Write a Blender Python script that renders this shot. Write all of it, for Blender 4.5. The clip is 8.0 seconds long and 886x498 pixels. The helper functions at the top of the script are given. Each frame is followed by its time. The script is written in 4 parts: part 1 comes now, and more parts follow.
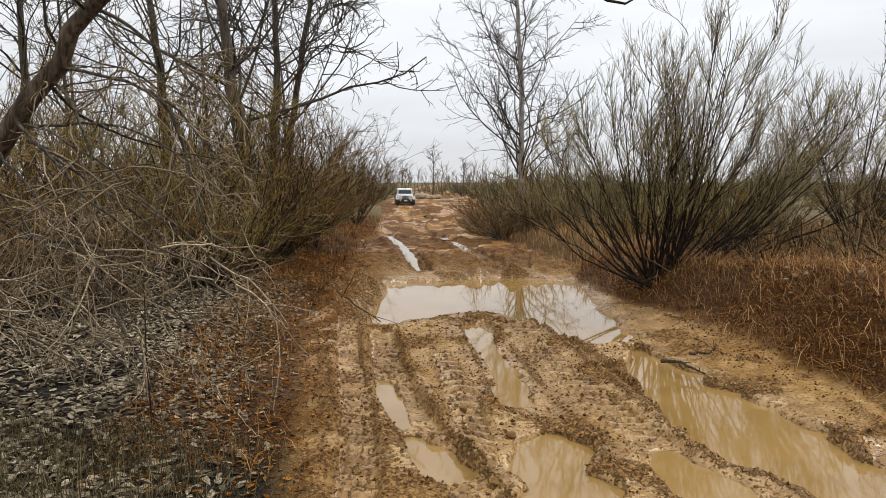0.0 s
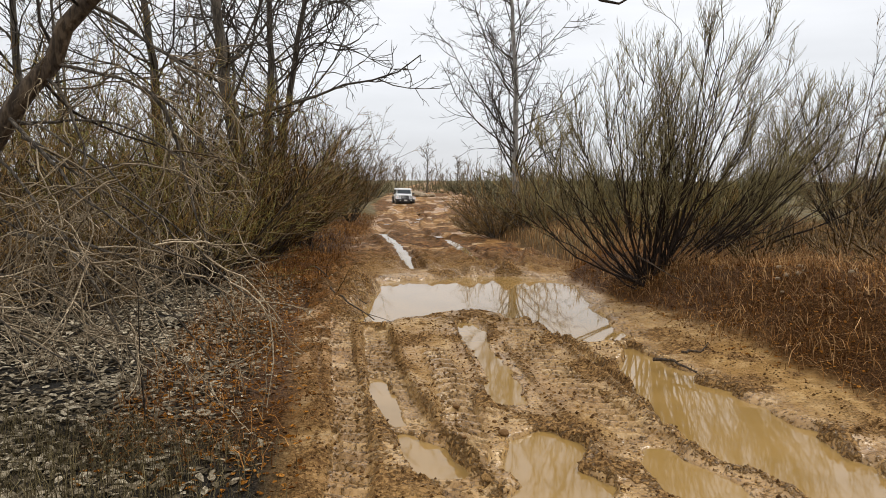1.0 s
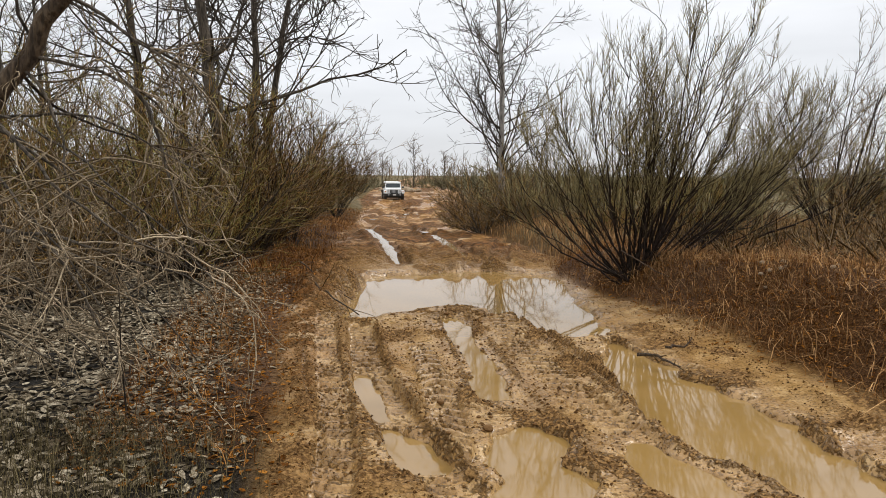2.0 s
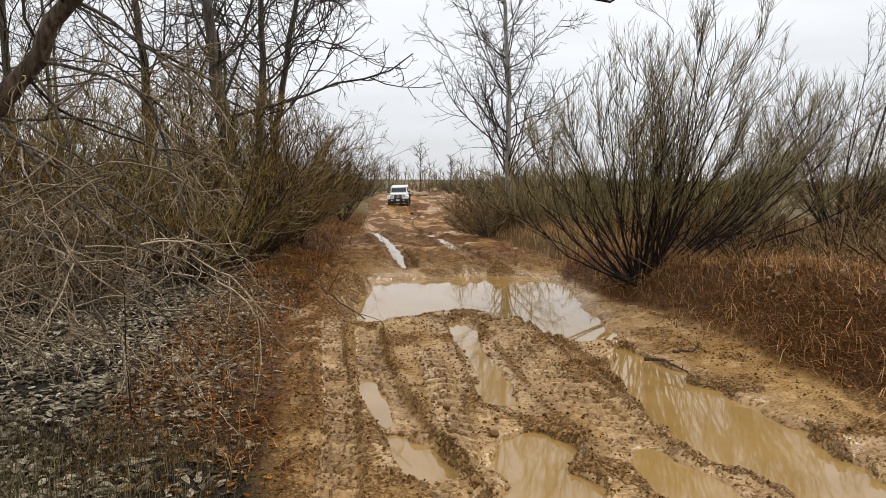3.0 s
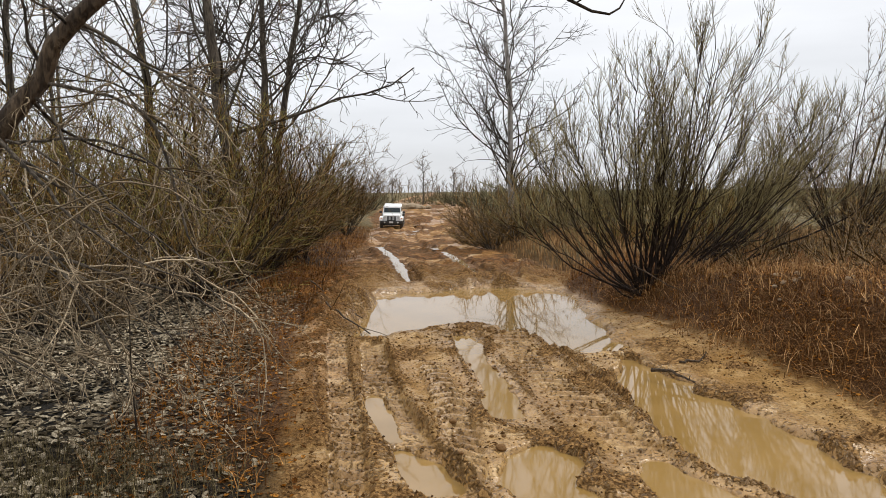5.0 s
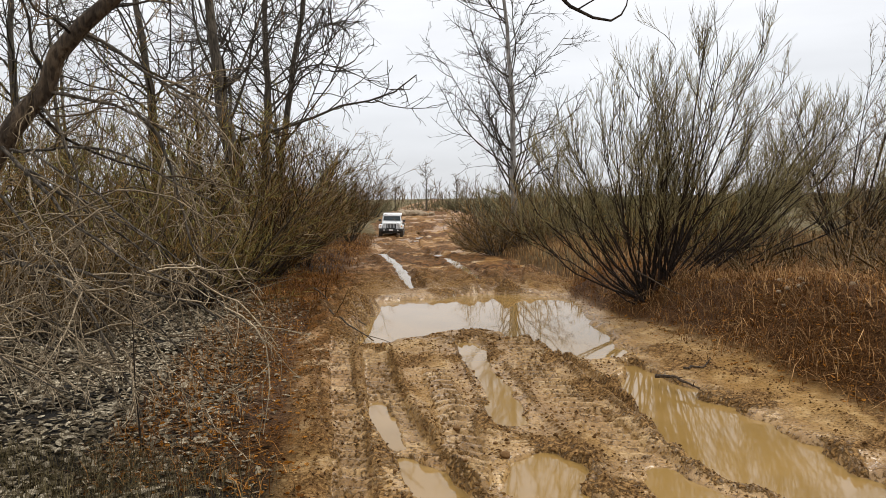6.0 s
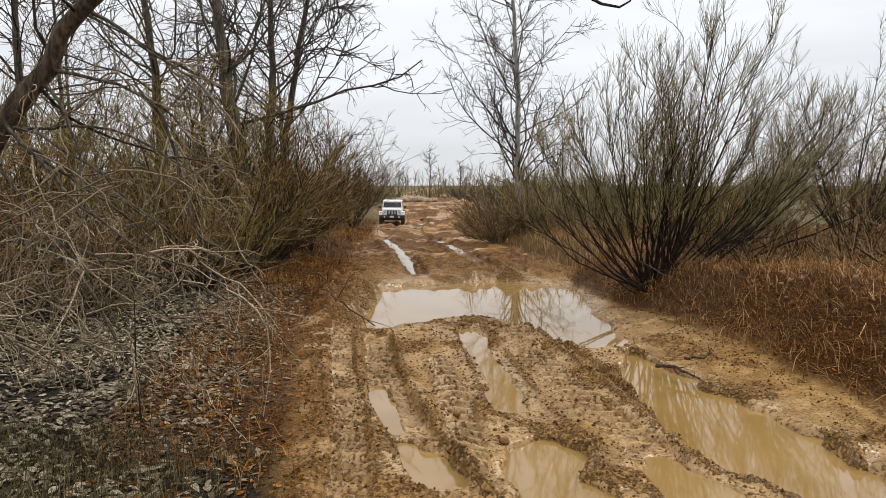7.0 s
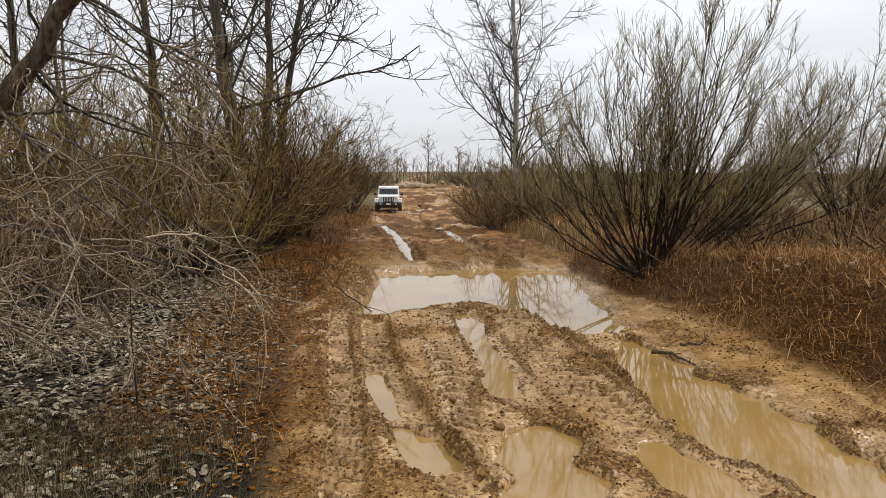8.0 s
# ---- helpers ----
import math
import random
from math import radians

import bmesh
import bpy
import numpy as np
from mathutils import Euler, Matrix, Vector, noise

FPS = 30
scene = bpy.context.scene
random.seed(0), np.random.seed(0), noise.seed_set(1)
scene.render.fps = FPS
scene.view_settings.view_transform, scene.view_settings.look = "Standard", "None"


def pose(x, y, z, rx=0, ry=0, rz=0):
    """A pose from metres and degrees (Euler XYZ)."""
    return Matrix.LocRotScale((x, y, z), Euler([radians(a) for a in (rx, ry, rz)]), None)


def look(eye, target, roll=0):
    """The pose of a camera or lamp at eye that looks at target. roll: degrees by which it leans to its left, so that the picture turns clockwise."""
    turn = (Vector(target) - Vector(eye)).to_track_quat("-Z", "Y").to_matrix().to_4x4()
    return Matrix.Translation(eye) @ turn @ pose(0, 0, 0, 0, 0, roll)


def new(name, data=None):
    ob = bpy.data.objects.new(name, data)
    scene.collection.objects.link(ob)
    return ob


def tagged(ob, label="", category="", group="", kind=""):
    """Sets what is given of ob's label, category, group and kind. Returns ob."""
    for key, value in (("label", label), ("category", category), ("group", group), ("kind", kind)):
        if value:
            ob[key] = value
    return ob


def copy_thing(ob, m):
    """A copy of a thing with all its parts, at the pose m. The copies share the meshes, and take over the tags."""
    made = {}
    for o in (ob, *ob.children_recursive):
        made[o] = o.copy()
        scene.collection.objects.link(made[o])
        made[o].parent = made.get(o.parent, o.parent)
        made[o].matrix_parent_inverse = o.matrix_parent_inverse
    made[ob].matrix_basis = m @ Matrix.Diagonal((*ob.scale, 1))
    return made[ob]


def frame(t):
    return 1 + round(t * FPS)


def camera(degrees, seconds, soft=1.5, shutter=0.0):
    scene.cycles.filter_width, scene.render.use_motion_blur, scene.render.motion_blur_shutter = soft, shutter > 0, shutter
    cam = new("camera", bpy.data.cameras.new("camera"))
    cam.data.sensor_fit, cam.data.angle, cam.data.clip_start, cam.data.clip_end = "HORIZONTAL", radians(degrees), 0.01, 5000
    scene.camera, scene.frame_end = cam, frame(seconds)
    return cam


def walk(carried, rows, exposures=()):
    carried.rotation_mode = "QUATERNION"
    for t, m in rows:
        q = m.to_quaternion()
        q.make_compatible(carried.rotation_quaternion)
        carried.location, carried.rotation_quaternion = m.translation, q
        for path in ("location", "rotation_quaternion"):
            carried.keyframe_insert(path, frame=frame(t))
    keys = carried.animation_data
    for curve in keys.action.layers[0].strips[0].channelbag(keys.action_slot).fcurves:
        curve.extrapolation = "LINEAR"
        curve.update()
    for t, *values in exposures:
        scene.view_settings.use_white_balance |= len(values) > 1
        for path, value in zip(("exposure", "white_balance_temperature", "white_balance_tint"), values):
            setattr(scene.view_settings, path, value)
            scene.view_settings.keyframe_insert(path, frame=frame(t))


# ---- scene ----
cam = camera(61.0, 8.0, soft=0.5)
PATH = [
    (0.0, 0.000, 0.000, 2.000, 84.934, 0.000, 0.000),
    (0.5, 0.005, -0.009, 1.997, 85.059, -0.027, -0.377),
    (1.0, 0.001, -0.021, 2.003, 84.787, -0.240, -0.457),
    (1.5, 0.010, -0.018, 2.005, 84.410, -0.346, -1.625),
    (3.0, 0.028, 0.022, 2.002, 84.722, -0.320, -0.960),
    (3.5, 0.022, 0.019, 2.007, 85.126, -0.267, -0.919),
    (4.0, 0.022, 0.027, 2.009, 84.918, -0.016, -1.323),
    (4.5, 0.026, 0.028, 2.013, 85.215, 0.289, -1.047),
    (6.0, 0.032, 0.027, 2.018, 86.162, 0.877, -0.510),
    (6.5, 0.032, 0.043, 2.012, 85.556, 0.236, -0.340),
    (7.0, 0.031, 0.043, 2.007, 85.168, -0.088, -0.237),
    (7.5, 0.041, 0.047, 2.000, 84.298, -0.051, -0.240),
    (8.0, 0.048, 0.044, 2.005, 84.127, -0.208, -0.364),
]
walk(cam, [(t, pose(*p)) for t, *p in PATH])

# ---- sky and light: a bright overcast afternoon ----
SUN_EL, SUN_AZ = 48.0, 52.0
scene.view_settings.exposure = 0.0


def overcast_world():
    w = bpy.data.worlds.new("overcast_sky")
    w.use_nodes = True
    nt = w.node_tree
    nt.nodes.clear()
    N, L = nt.nodes.new, nt.links.new
    out, bg = N("ShaderNodeOutputWorld"), N("ShaderNodeBackground")
    sky = N("ShaderNodeTexSky")
    sky.sky_type, sky.sun_disc = "NISHITA", False
    sky.sun_elevation, sky.sun_rotation = radians(SUN_EL), radians(SUN_AZ)
    gain = N("ShaderNodeMix")
    gain.data_type, gain.blend_type = "RGBA", "MULTIPLY"
    gain.inputs[0].default_value = 1.0
    gain.inputs[7].default_value = (0.1, 0.1, 0.1, 1)
    L(sky.outputs[0], gain.inputs[6])
    # cloud layer: brighter towards the zenith, with soft bands
    geo, sep = N("ShaderNodeTexCoord"), N("ShaderNodeSeparateXYZ")
    L(geo.outputs["Generated"], sep.inputs[0])
    ramp = N("ShaderNodeValToRGB")
    ramp.color_ramp.elements[0].position, ramp.color_ramp.elements[0].color = 0.0, (0.82, 0.84, 0.89, 1)
    ramp.color_ramp.elements[1].position, ramp.color_ramp.elements[1].color = 0.9, (1.95, 1.95, 1.98, 1)
    e = ramp.color_ramp.elements.new(0.2)
    e.color = (0.98, 0.99, 1.02, 1)
    L(sep.outputs[2], ramp.inputs[0])
    mp, nz = N("ShaderNodeMapping"), N("ShaderNodeTexNoise")
    mp.inputs["Scale"].default_value = (1.0, 1.0, 5.0)
    nz.inputs["Scale"].default_value, nz.inputs["Detail"].default_value = 2.2, 5
    L(geo.outputs["Generated"], mp.inputs[0]), L(mp.outputs[0], nz.inputs["Vector"])
    rng = N("ShaderNodeMapRange")
    rng.inputs[1].default_value, rng.inputs[2].default_value = 0.3, 0.7
    rng.inputs[3].default_value, rng.inputs[4].default_value = 0.86, 1.1
    L(nz.outputs[0], rng.inputs[0])
    cl = N("ShaderNodeMix")
    cl.data_type, cl.blend_type = "RGBA", "MULTIPLY"
    cl.inputs[0].default_value = 1.0
    L(ramp.outputs[0], cl.inputs[6]), L(rng.outputs[0], cl.inputs[7])
    mix = N("ShaderNodeMix")
    mix.data_type = "RGBA"
    mix.inputs[0].default_value = 0.9
    L(gain.outputs[2], mix.inputs[6]), L(cl.outputs[2], mix.inputs[7])
    L(mix.outputs[2], bg.inputs[0]), L(bg.outputs[0], out.inputs[0])
    bg.inputs[1].default_value = 1.0
    scene.world = w


overcast_world()
sun = new("sun", bpy.data.lights.new("sun", "SUN"))
sun.data.energy, sun.data.angle, sun.data.color = 1.5, radians(10), (1.0, 0.96, 0.9)
sun.matrix_world = look((0, 0, 0), (math.sin(radians(SUN_AZ)) * -0.6, math.cos(radians(SUN_AZ)) * -0.6, -math.tan(radians(SUN_EL)) * 0.6))


# ---- materials ----
def shader(name, rough=0.8, spec=0.3):
    m = bpy.data.materials.new(name)
    m.use_nodes = True
    b = m.node_tree.nodes["Principled BSDF"]
    b.inputs["Roughness"].default_value, b.inputs["Specular IOR Level"].default_value = rough, spec
    return m, m.node_tree, b


def noise_node(nt, scale, detail=4, stretch=(1, 1, 1), kind="Object"):
    tc, mp, nz = nt.nodes.new("ShaderNodeTexCoord"), nt.nodes.new("ShaderNodeMapping"), nt.nodes.new("ShaderNodeTexNoise")
    mp.inputs["Scale"].default_value = stretch
    nz.inputs["Scale"].default_value, nz.inputs["Detail"].default_value = scale, detail
    nt.links.new(tc.outputs[kind], mp.inputs[0]), nt.links.new(mp.outputs[0], nz.inputs["Vector"])
    return nz.outputs[0]


def ramp_node(nt, fac, stops):
    r = nt.nodes.new("ShaderNodeValToRGB")
    els = r.color_ramp.elements
    while len(els) < len(stops):
        els.new(0.5)
    for e, (p, c) in zip(els, stops):
        e.position, e.color = p, (*c, 1)
    nt.links.new(fac, r.inputs[0])
    return r.outputs[0]


def mix_node(nt, fac, a, b, blend="MIX"):
    m = nt.nodes.new("ShaderNodeMix")
    m.data_type, m.blend_type = "RGBA", blend
    for s, v in ((0, fac), (6, a), (7, b)):
        if isinstance(v, (int, float)):
            m.inputs[s].default_value = v
        elif isinstance(v, tuple):
            m.inputs[s].default_value = (*v, 1)
        else:
            nt.links.new(v, m.inputs[s])
    return m.outputs[2]


def math_node(nt, op, a, b, clamp=False):
    m = nt.nodes.new("ShaderNodeMath")
    m.operation, m.use_clamp = op, clamp
    for s, v in ((0, a), (1, b)):
        if isinstance(v, (int, float)):
            m.inputs[s].default_value = v
        else:
            nt.links.new(v, m.inputs[s])
    return m.outputs[0]


def bump_to(nt, b, height, strength, distance):
    bp = nt.nodes.new("ShaderNodeBump")
    bp.inputs["Strength"].default_value, bp.inputs["Distance"].default_value = strength, distance
    nt.links.new(height, bp.inputs["Height"]), nt.links.new(bp.outputs[0], b.inputs["Normal"])


def attr(nt, name):
    a = nt.nodes.new("ShaderNodeAttribute")
    a.attribute_name = name
    return a.outputs["Fac"]


def bark_mat(name, dark, light, scale=30, rough=0.85):
    m, nt, b = shader(name, rough, 0.2)
    n = noise_node(nt, scale, 6, (1, 1, 0.25))
    n2 = noise_node(nt, 3.0, 3)
    c = ramp_node(nt, n, [(0.3, dark), (0.7, light)])
    c = mix_node(nt, 0.5, c, ramp_node(nt, n2, [(0.35, dark), (0.65, light)]))
    nt.links.new(c, b.inputs["Base Color"])
    furrow = noise_node(nt, scale * 0.9, 2, (1, 1, 0.12))
    c = mix_node(nt, ramp_node(nt, furrow, [(0.40, (0.7, 0.7, 0.7)), (0.52, (0, 0, 0))]), c, tuple(0.45 * v for v in dark))
    nt.links.new(c, b.inputs["Base Color"])
    bump_to(nt, b, math_node(nt, "ADD", n, furrow), 1.0, 0.06)
    return m


def twig_mat(name, stops, rough=0.75):
    """Twigs: the tint varies from twig to twig."""
    m, nt, b = shader(name, rough, 0.06)
    g = nt.nodes.new("ShaderNodeNewGeometry")
    c = ramp_node(nt, g.outputs["Random Per Island"], stops)
    n = noise_node(nt, 1.2, 3)
    c = mix_node(nt, ramp_node(nt, n, [(0.35, (0, 0, 0)), (0.65, (0.5, 0.5, 0.5))]), c, stops[0][1])
    grain = noise_node(nt, 70.0, 4)
    c = mix_node(nt, 1.0, c, ramp_node(nt, grain, [(0.32, (0.35, 0.33, 0.3)), (0.5, (0.85, 0.85, 0.85)), (0.68, (1.35, 1.33, 1.3))]), "MULTIPLY")
    bump_to(nt, b, grain, 0.5, 0.006)
    nt.links.new(c, b.inputs["Base Color"])
    return m


BARK_GREY = bark_mat("grey_bark", (0.055, 0.044, 0.032), (0.166, 0.136, 0.101))
BARK_BROWN = bark_mat("brown_bark", (0.048, 0.033, 0.022), (0.149, 0.105, 0.065))
BARK_PALE = bark_mat("pale_bark", (0.210, 0.190, 0.168), (0.413, 0.380, 0.336), 18)
BARK_DARK = bark_mat("dark_stem", (0.026, 0.019, 0.014), (0.074, 0.055, 0.036), 40)
BARK_RED = bark_mat("reddish_stem", (0.014, 0.009, 0.006), (0.053, 0.033, 0.022), 40)
TWIG_GREY = twig_mat("grey_twig", [(0.00, (0.064, 0.043, 0.026)), (0.50, (0.239, 0.173, 0.101)), (1.00, (0.506, 0.388, 0.245))])
TWIG_TREE = twig_mat("tree_twig", [(0.0, (0.040, 0.032, 0.024)), (0.6, (0.079, 0.066, 0.050)), (1.0, (0.176, 0.147, 0.114))])
TWIG_BROWN = twig_mat("brown_twig", [(0.00, (0.056, 0.034, 0.009)), (0.50, (0.214, 0.118, 0.034)), (1.00, (0.486, 0.302, 0.101))])
TWIG_FAR = twig_mat("far_olive_twig", [(0.0, (0.076, 0.067, 0.038)), (0.5, (0.176, 0.158, 0.085)), (1.0, (0.290, 0.260, 0.150))])
TWIG_PALE = twig_mat("pale_twig", [(0.00, (0.094, 0.068, 0.040)), (0.50, (0.315, 0.245, 0.160)), (1.00, (0.578, 0.463, 0.311))])
TWIG_DARK = twig_mat("dark_twig", [(0.0, (0.028, 0.017, 0.006)), (0.6, (0.075, 0.043, 0.015)), (1.0, (0.126, 0.076, 0.027))])
TWIG_STEM = twig_mat("dark_stem_twig", [(0.0, (0.018, 0.012, 0.008)), (0.6, (0.050, 0.036, 0.022)), (1.0, (0.104, 0.080, 0.048))])
TWIG_OLIVE = twig_mat("olive_twig", [(0.00, (0.091, 0.077, 0.024)), (0.50, (0.264, 0.233, 0.067)), (1.00, (0.516, 0.464, 0.140))])
TWIG_TAN = twig_mat("tan_green_twig", [(0.00, (0.081, 0.061, 0.030)), (0.45, (0.250, 0.202, 0.090)), (1.00, (0.459, 0.390, 0.180))])
GRASS_DRY = twig_mat("dry_grass", [(0.00, (0.127, 0.070, 0.029)), (0.50, (0.379, 0.217, 0.090)), (1.00, (0.729, 0.445, 0.200))])
GRASS_RED = twig_mat("rust_grass", [(0.00, (0.073, 0.026, 0.008)), (0.50, (0.231, 0.098, 0.023)), (1.00, (0.520, 0.267, 0.082))])
GRASS_GREY = twig_mat("grey_grass", [(0.00, (0.032, 0.023, 0.010)), (0.50, (0.136, 0.107, 0.051)), (1.00, (0.282, 0.227, 0.116))])
LEAF_PALE = twig_mat("fallen_leaf_grey", [(0.00, (0.041, 0.031, 0.019)), (0.40, (0.203, 0.161, 0.105)), (0.70, (0.371, 0.309, 0.213)), (1.00, (0.576, 0.496, 0.362))])
LEAF_RUST = twig_mat("fallen_leaf_rust", [(0.00, (0.061, 0.020, 0.002)), (0.50, (0.187, 0.064, 0.003)), (1.00, (0.438, 0.187, 0.031))])


def ground_mat():
    m, nt, b = shader("muddy_ground", 0.6, 0.2)
    mud, wet, rust, far, broken = attr(nt, "mud"), attr(nt, "wet"), attr(nt, "rust"), attr(nt, "grass"), attr(nt, "broken")
    big, mid, crumb, fine = noise_node(nt, 0.8, 4), noise_node(nt, 5.0, 6), noise_node(nt, 22.0, 6), noise_node(nt, 55.0, 5)
    red = attr(nt, "clay")
    film = ramp_node(nt, mid, [(0.3, (0.26, 0.145, 0.045)), (0.5, (0.36, 0.215, 0.076)), (0.7, (0.49, 0.325, 0.145))])
    film = mix_node(nt, ramp_node(nt, big, [(0.4, (0, 0, 0)), (0.62, (0.6, 0.6, 0.6))]), film, (0.25, 0.13, 0.036))
    film = mix_node(nt, ramp_node(nt, noise_node(nt, 2.3, 7), [(0.47, (0, 0, 0)), (0.6, (0.4, 0.4, 0.4))]), film, (0.15, 0.075, 0.021))
    # far streaks: relief shade and pale wet sheen put into the colour
    streak = noise_node(nt, 2.0, 6, (0.45, 1.0, 1))
    film = mix_node(nt, red, film, ramp_node(nt, streak, [(0.36, (0.075, 0.028, 0.006)), (0.47, (0.24, 0.108, 0.029)), (0.55, (0.35, 0.182, 0.062)), (0.62, (0.54, 0.375, 0.21))]))
    # churned mud's own browns, with shade among the crumbs in the dark end
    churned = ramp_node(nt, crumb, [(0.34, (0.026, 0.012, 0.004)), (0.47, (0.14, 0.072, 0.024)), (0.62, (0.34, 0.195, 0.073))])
    # far churned mud: wide stops paint the shading of its relief
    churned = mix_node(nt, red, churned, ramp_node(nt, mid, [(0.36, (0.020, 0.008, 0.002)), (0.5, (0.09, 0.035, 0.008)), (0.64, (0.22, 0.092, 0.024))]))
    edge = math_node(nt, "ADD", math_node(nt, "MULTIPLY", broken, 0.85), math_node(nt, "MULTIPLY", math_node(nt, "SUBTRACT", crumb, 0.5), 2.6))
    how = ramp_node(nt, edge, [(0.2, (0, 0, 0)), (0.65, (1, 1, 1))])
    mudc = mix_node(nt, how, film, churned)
    # dark flecks: wet crumbs and the shade around them, painted as colour
    shade_speck = ramp_node(nt, noise_node(nt, 34.0, 3), [(0.55, (0, 0, 0)), (0.64, (0.6, 0.6, 0.6))])
    mudc = mix_node(nt, shade_speck, mudc, (0.055, 0.025, 0.006))
    # bank soil painted near black, holding shade between leaves and under thicket
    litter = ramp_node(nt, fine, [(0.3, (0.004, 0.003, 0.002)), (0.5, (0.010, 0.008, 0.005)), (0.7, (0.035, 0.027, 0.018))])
    rusty = ramp_node(nt, fine, [(0.3, (0.018, 0.007, 0.002)), (0.5, (0.065, 0.028, 0.008)), (0.72, (0.16, 0.08, 0.027))])
    dry = ramp_node(nt, mid, [(0.3, (0.07, 0.052, 0.024)), (0.7, (0.16, 0.125, 0.06))])
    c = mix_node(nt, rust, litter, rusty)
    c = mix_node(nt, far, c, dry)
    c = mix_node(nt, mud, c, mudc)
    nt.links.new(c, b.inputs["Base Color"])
    smoothness = math_node(nt, "MULTIPLY", math_node(nt, "SUBTRACT", 1.0, how, True), wet)
    gl = ramp_node(nt, math_node(nt, "ADD", math_node(nt, "MULTIPLY", smoothness, 0.75), math_node(nt, "MULTIPLY", mid, 0.4)),
                   [(0.2, (0.65, 0.65, 0.65)), (0.5, (0.4, 0.4, 0.4)), (0.9, (0.24, 0.24, 0.24))])
    gl = mix_node(nt, mud, (0.95, 0.95, 0.95), gl)
    nt.links.new(gl, b.inputs["Roughness"])
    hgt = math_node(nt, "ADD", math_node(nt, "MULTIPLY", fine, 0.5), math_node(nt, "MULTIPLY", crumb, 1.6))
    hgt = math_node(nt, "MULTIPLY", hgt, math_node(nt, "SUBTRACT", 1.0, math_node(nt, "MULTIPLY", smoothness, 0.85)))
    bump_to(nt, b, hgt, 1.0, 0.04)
    nt.links.new(math_node(nt, "ADD", math_node(nt, "MULTIPLY", smoothness, 0.38), 0.05), b.inputs["Specular IOR Level"])
    return m


def water_mat():
    m, nt, b = shader("muddy_water", 0.035, 0.5)
    b.inputs["IOR"].default_value = 1.42
    n = noise_node(nt, 1.3, 4)
    nt.links.new(ramp_node(nt, n, [(0.3, (0.225, 0.135, 0.040)), (0.7, (0.28, 0.172, 0.058))]), b.inputs["Base Color"])
    bump_to(nt, b, noise_node(nt, 7.0, 2), 0.02, 0.01)
    return m


GROUND, WATER = ground_mat(), water_mat()


def plain_mat(name, col, rough=0.5, metal=0.0, spec=0.5, vary=0.12, scale=8):
    m, nt, b = shader(name, rough, spec)
    b.inputs["Metallic"].default_value = metal
    n = noise_node(nt, scale, 5)
    nt.links.new(ramp_node(nt, n, [(0.3, tuple(c * (1 - vary) for c in col)), (0.7, tuple(min(1, c * (1 + vary)) for c in col))]), b.inputs["Base Color"])
    return m


def spattered_paint():
    m, nt, b = shader("white_paint_mud_spattered", 0.3, 0.5)
    n, g = noise_node(nt, 5, 6), nt.nodes.new("ShaderNodeTexCoord")
    s = nt.nodes.new("ShaderNodeSeparateXYZ")
    nt.links.new(g.outputs["Object"], s.inputs[0])
    low = math_node(nt, "SUBTRACT", 1.35, s.outputs[2])
    f = math_node(nt, "MULTIPLY", math_node(nt, "ADD", math_node(nt, "MULTIPLY", low, 0.9), -0.25), n, True)
    nt.links.new(mix_node(nt, f, (0.86, 0.86, 0.85), (0.25, 0.15, 0.07)), b.inputs["Base Color"])
    return m


PAINT = spattered_paint()
BLACK = plain_mat("black_plastic", (0.025, 0.024, 0.022), 0.6)
RUBBER = plain_mat("muddy_rubber", (0.055, 0.04, 0.026), 0.85, vary=0.5)
RIM = plain_mat("dull_alloy", (0.25, 0.22, 0.19), 0.45, 0.8)
GLASS = plain_mat("dark_windscreen", (0.035, 0.045, 0.05), 0.08, 0, 0.5)
LENS = plain_mat("headlight_lens", (0.6, 0.6, 0.58), 0.12)
AMBER = plain_mat("amber_lens", (0.6, 0.2, 0.03), 0.2)
STONE = plain_mat("tan_stone", (0.27, 0.205, 0.13), 0.9, vary=0.3, scale=20)
CLOD = plain_mat("wet_mud_clod", (0.14, 0.072, 0.024), 0.7, spec=0.15, vary=0.35, scale=25)
CRUMB = twig_mat("mud_crumb", [(0.0, (0.055, 0.026, 0.008)), (0.5, (0.14, 0.070, 0.022)), (1.0, (0.30, 0.170, 0.062))])


# ---- mesh tools ----
def mesh_np(name, v, q, mat, smooth=True):
    """A mesh from arrays of vertices and of faces that all have the same number of corners."""
    me = bpy.data.meshes.new(name)
    v, q = np.ascontiguousarray(v, np.float32), np.ascontiguousarray(q, np.int32)
    k = q.shape[1]
    me.vertices.add(len(v)), me.loops.add(q.size), me.polygons.add(len(q))
    me.vertices.foreach_set("co", v.ravel())
    me.loops.foreach_set("vertex_index", q.ravel())
    me.polygons.foreach_set("loop_start", np.arange(0, q.size, k, dtype=np.int32))
    me.polygons.foreach_set("use_smooth", np.full(len(q), smooth))
    me.update(calc_edges=True)
    me.materials.append(mat)
    return me


def part(name, bm, material, parent, label=""):
    me = bpy.data.meshes.new(name)
    bm.to_mesh(me)
    bm.free()
    me.materials.append(material)
    ob = new(name, me)
    ob.parent = parent
    return tagged(ob, label)


def part_np(name, v, q, material, parent, label="", smooth=True):
    ob = new(name, mesh_np(name, v, q, material, smooth))
    ob.parent = parent
    return tagged(ob, label)


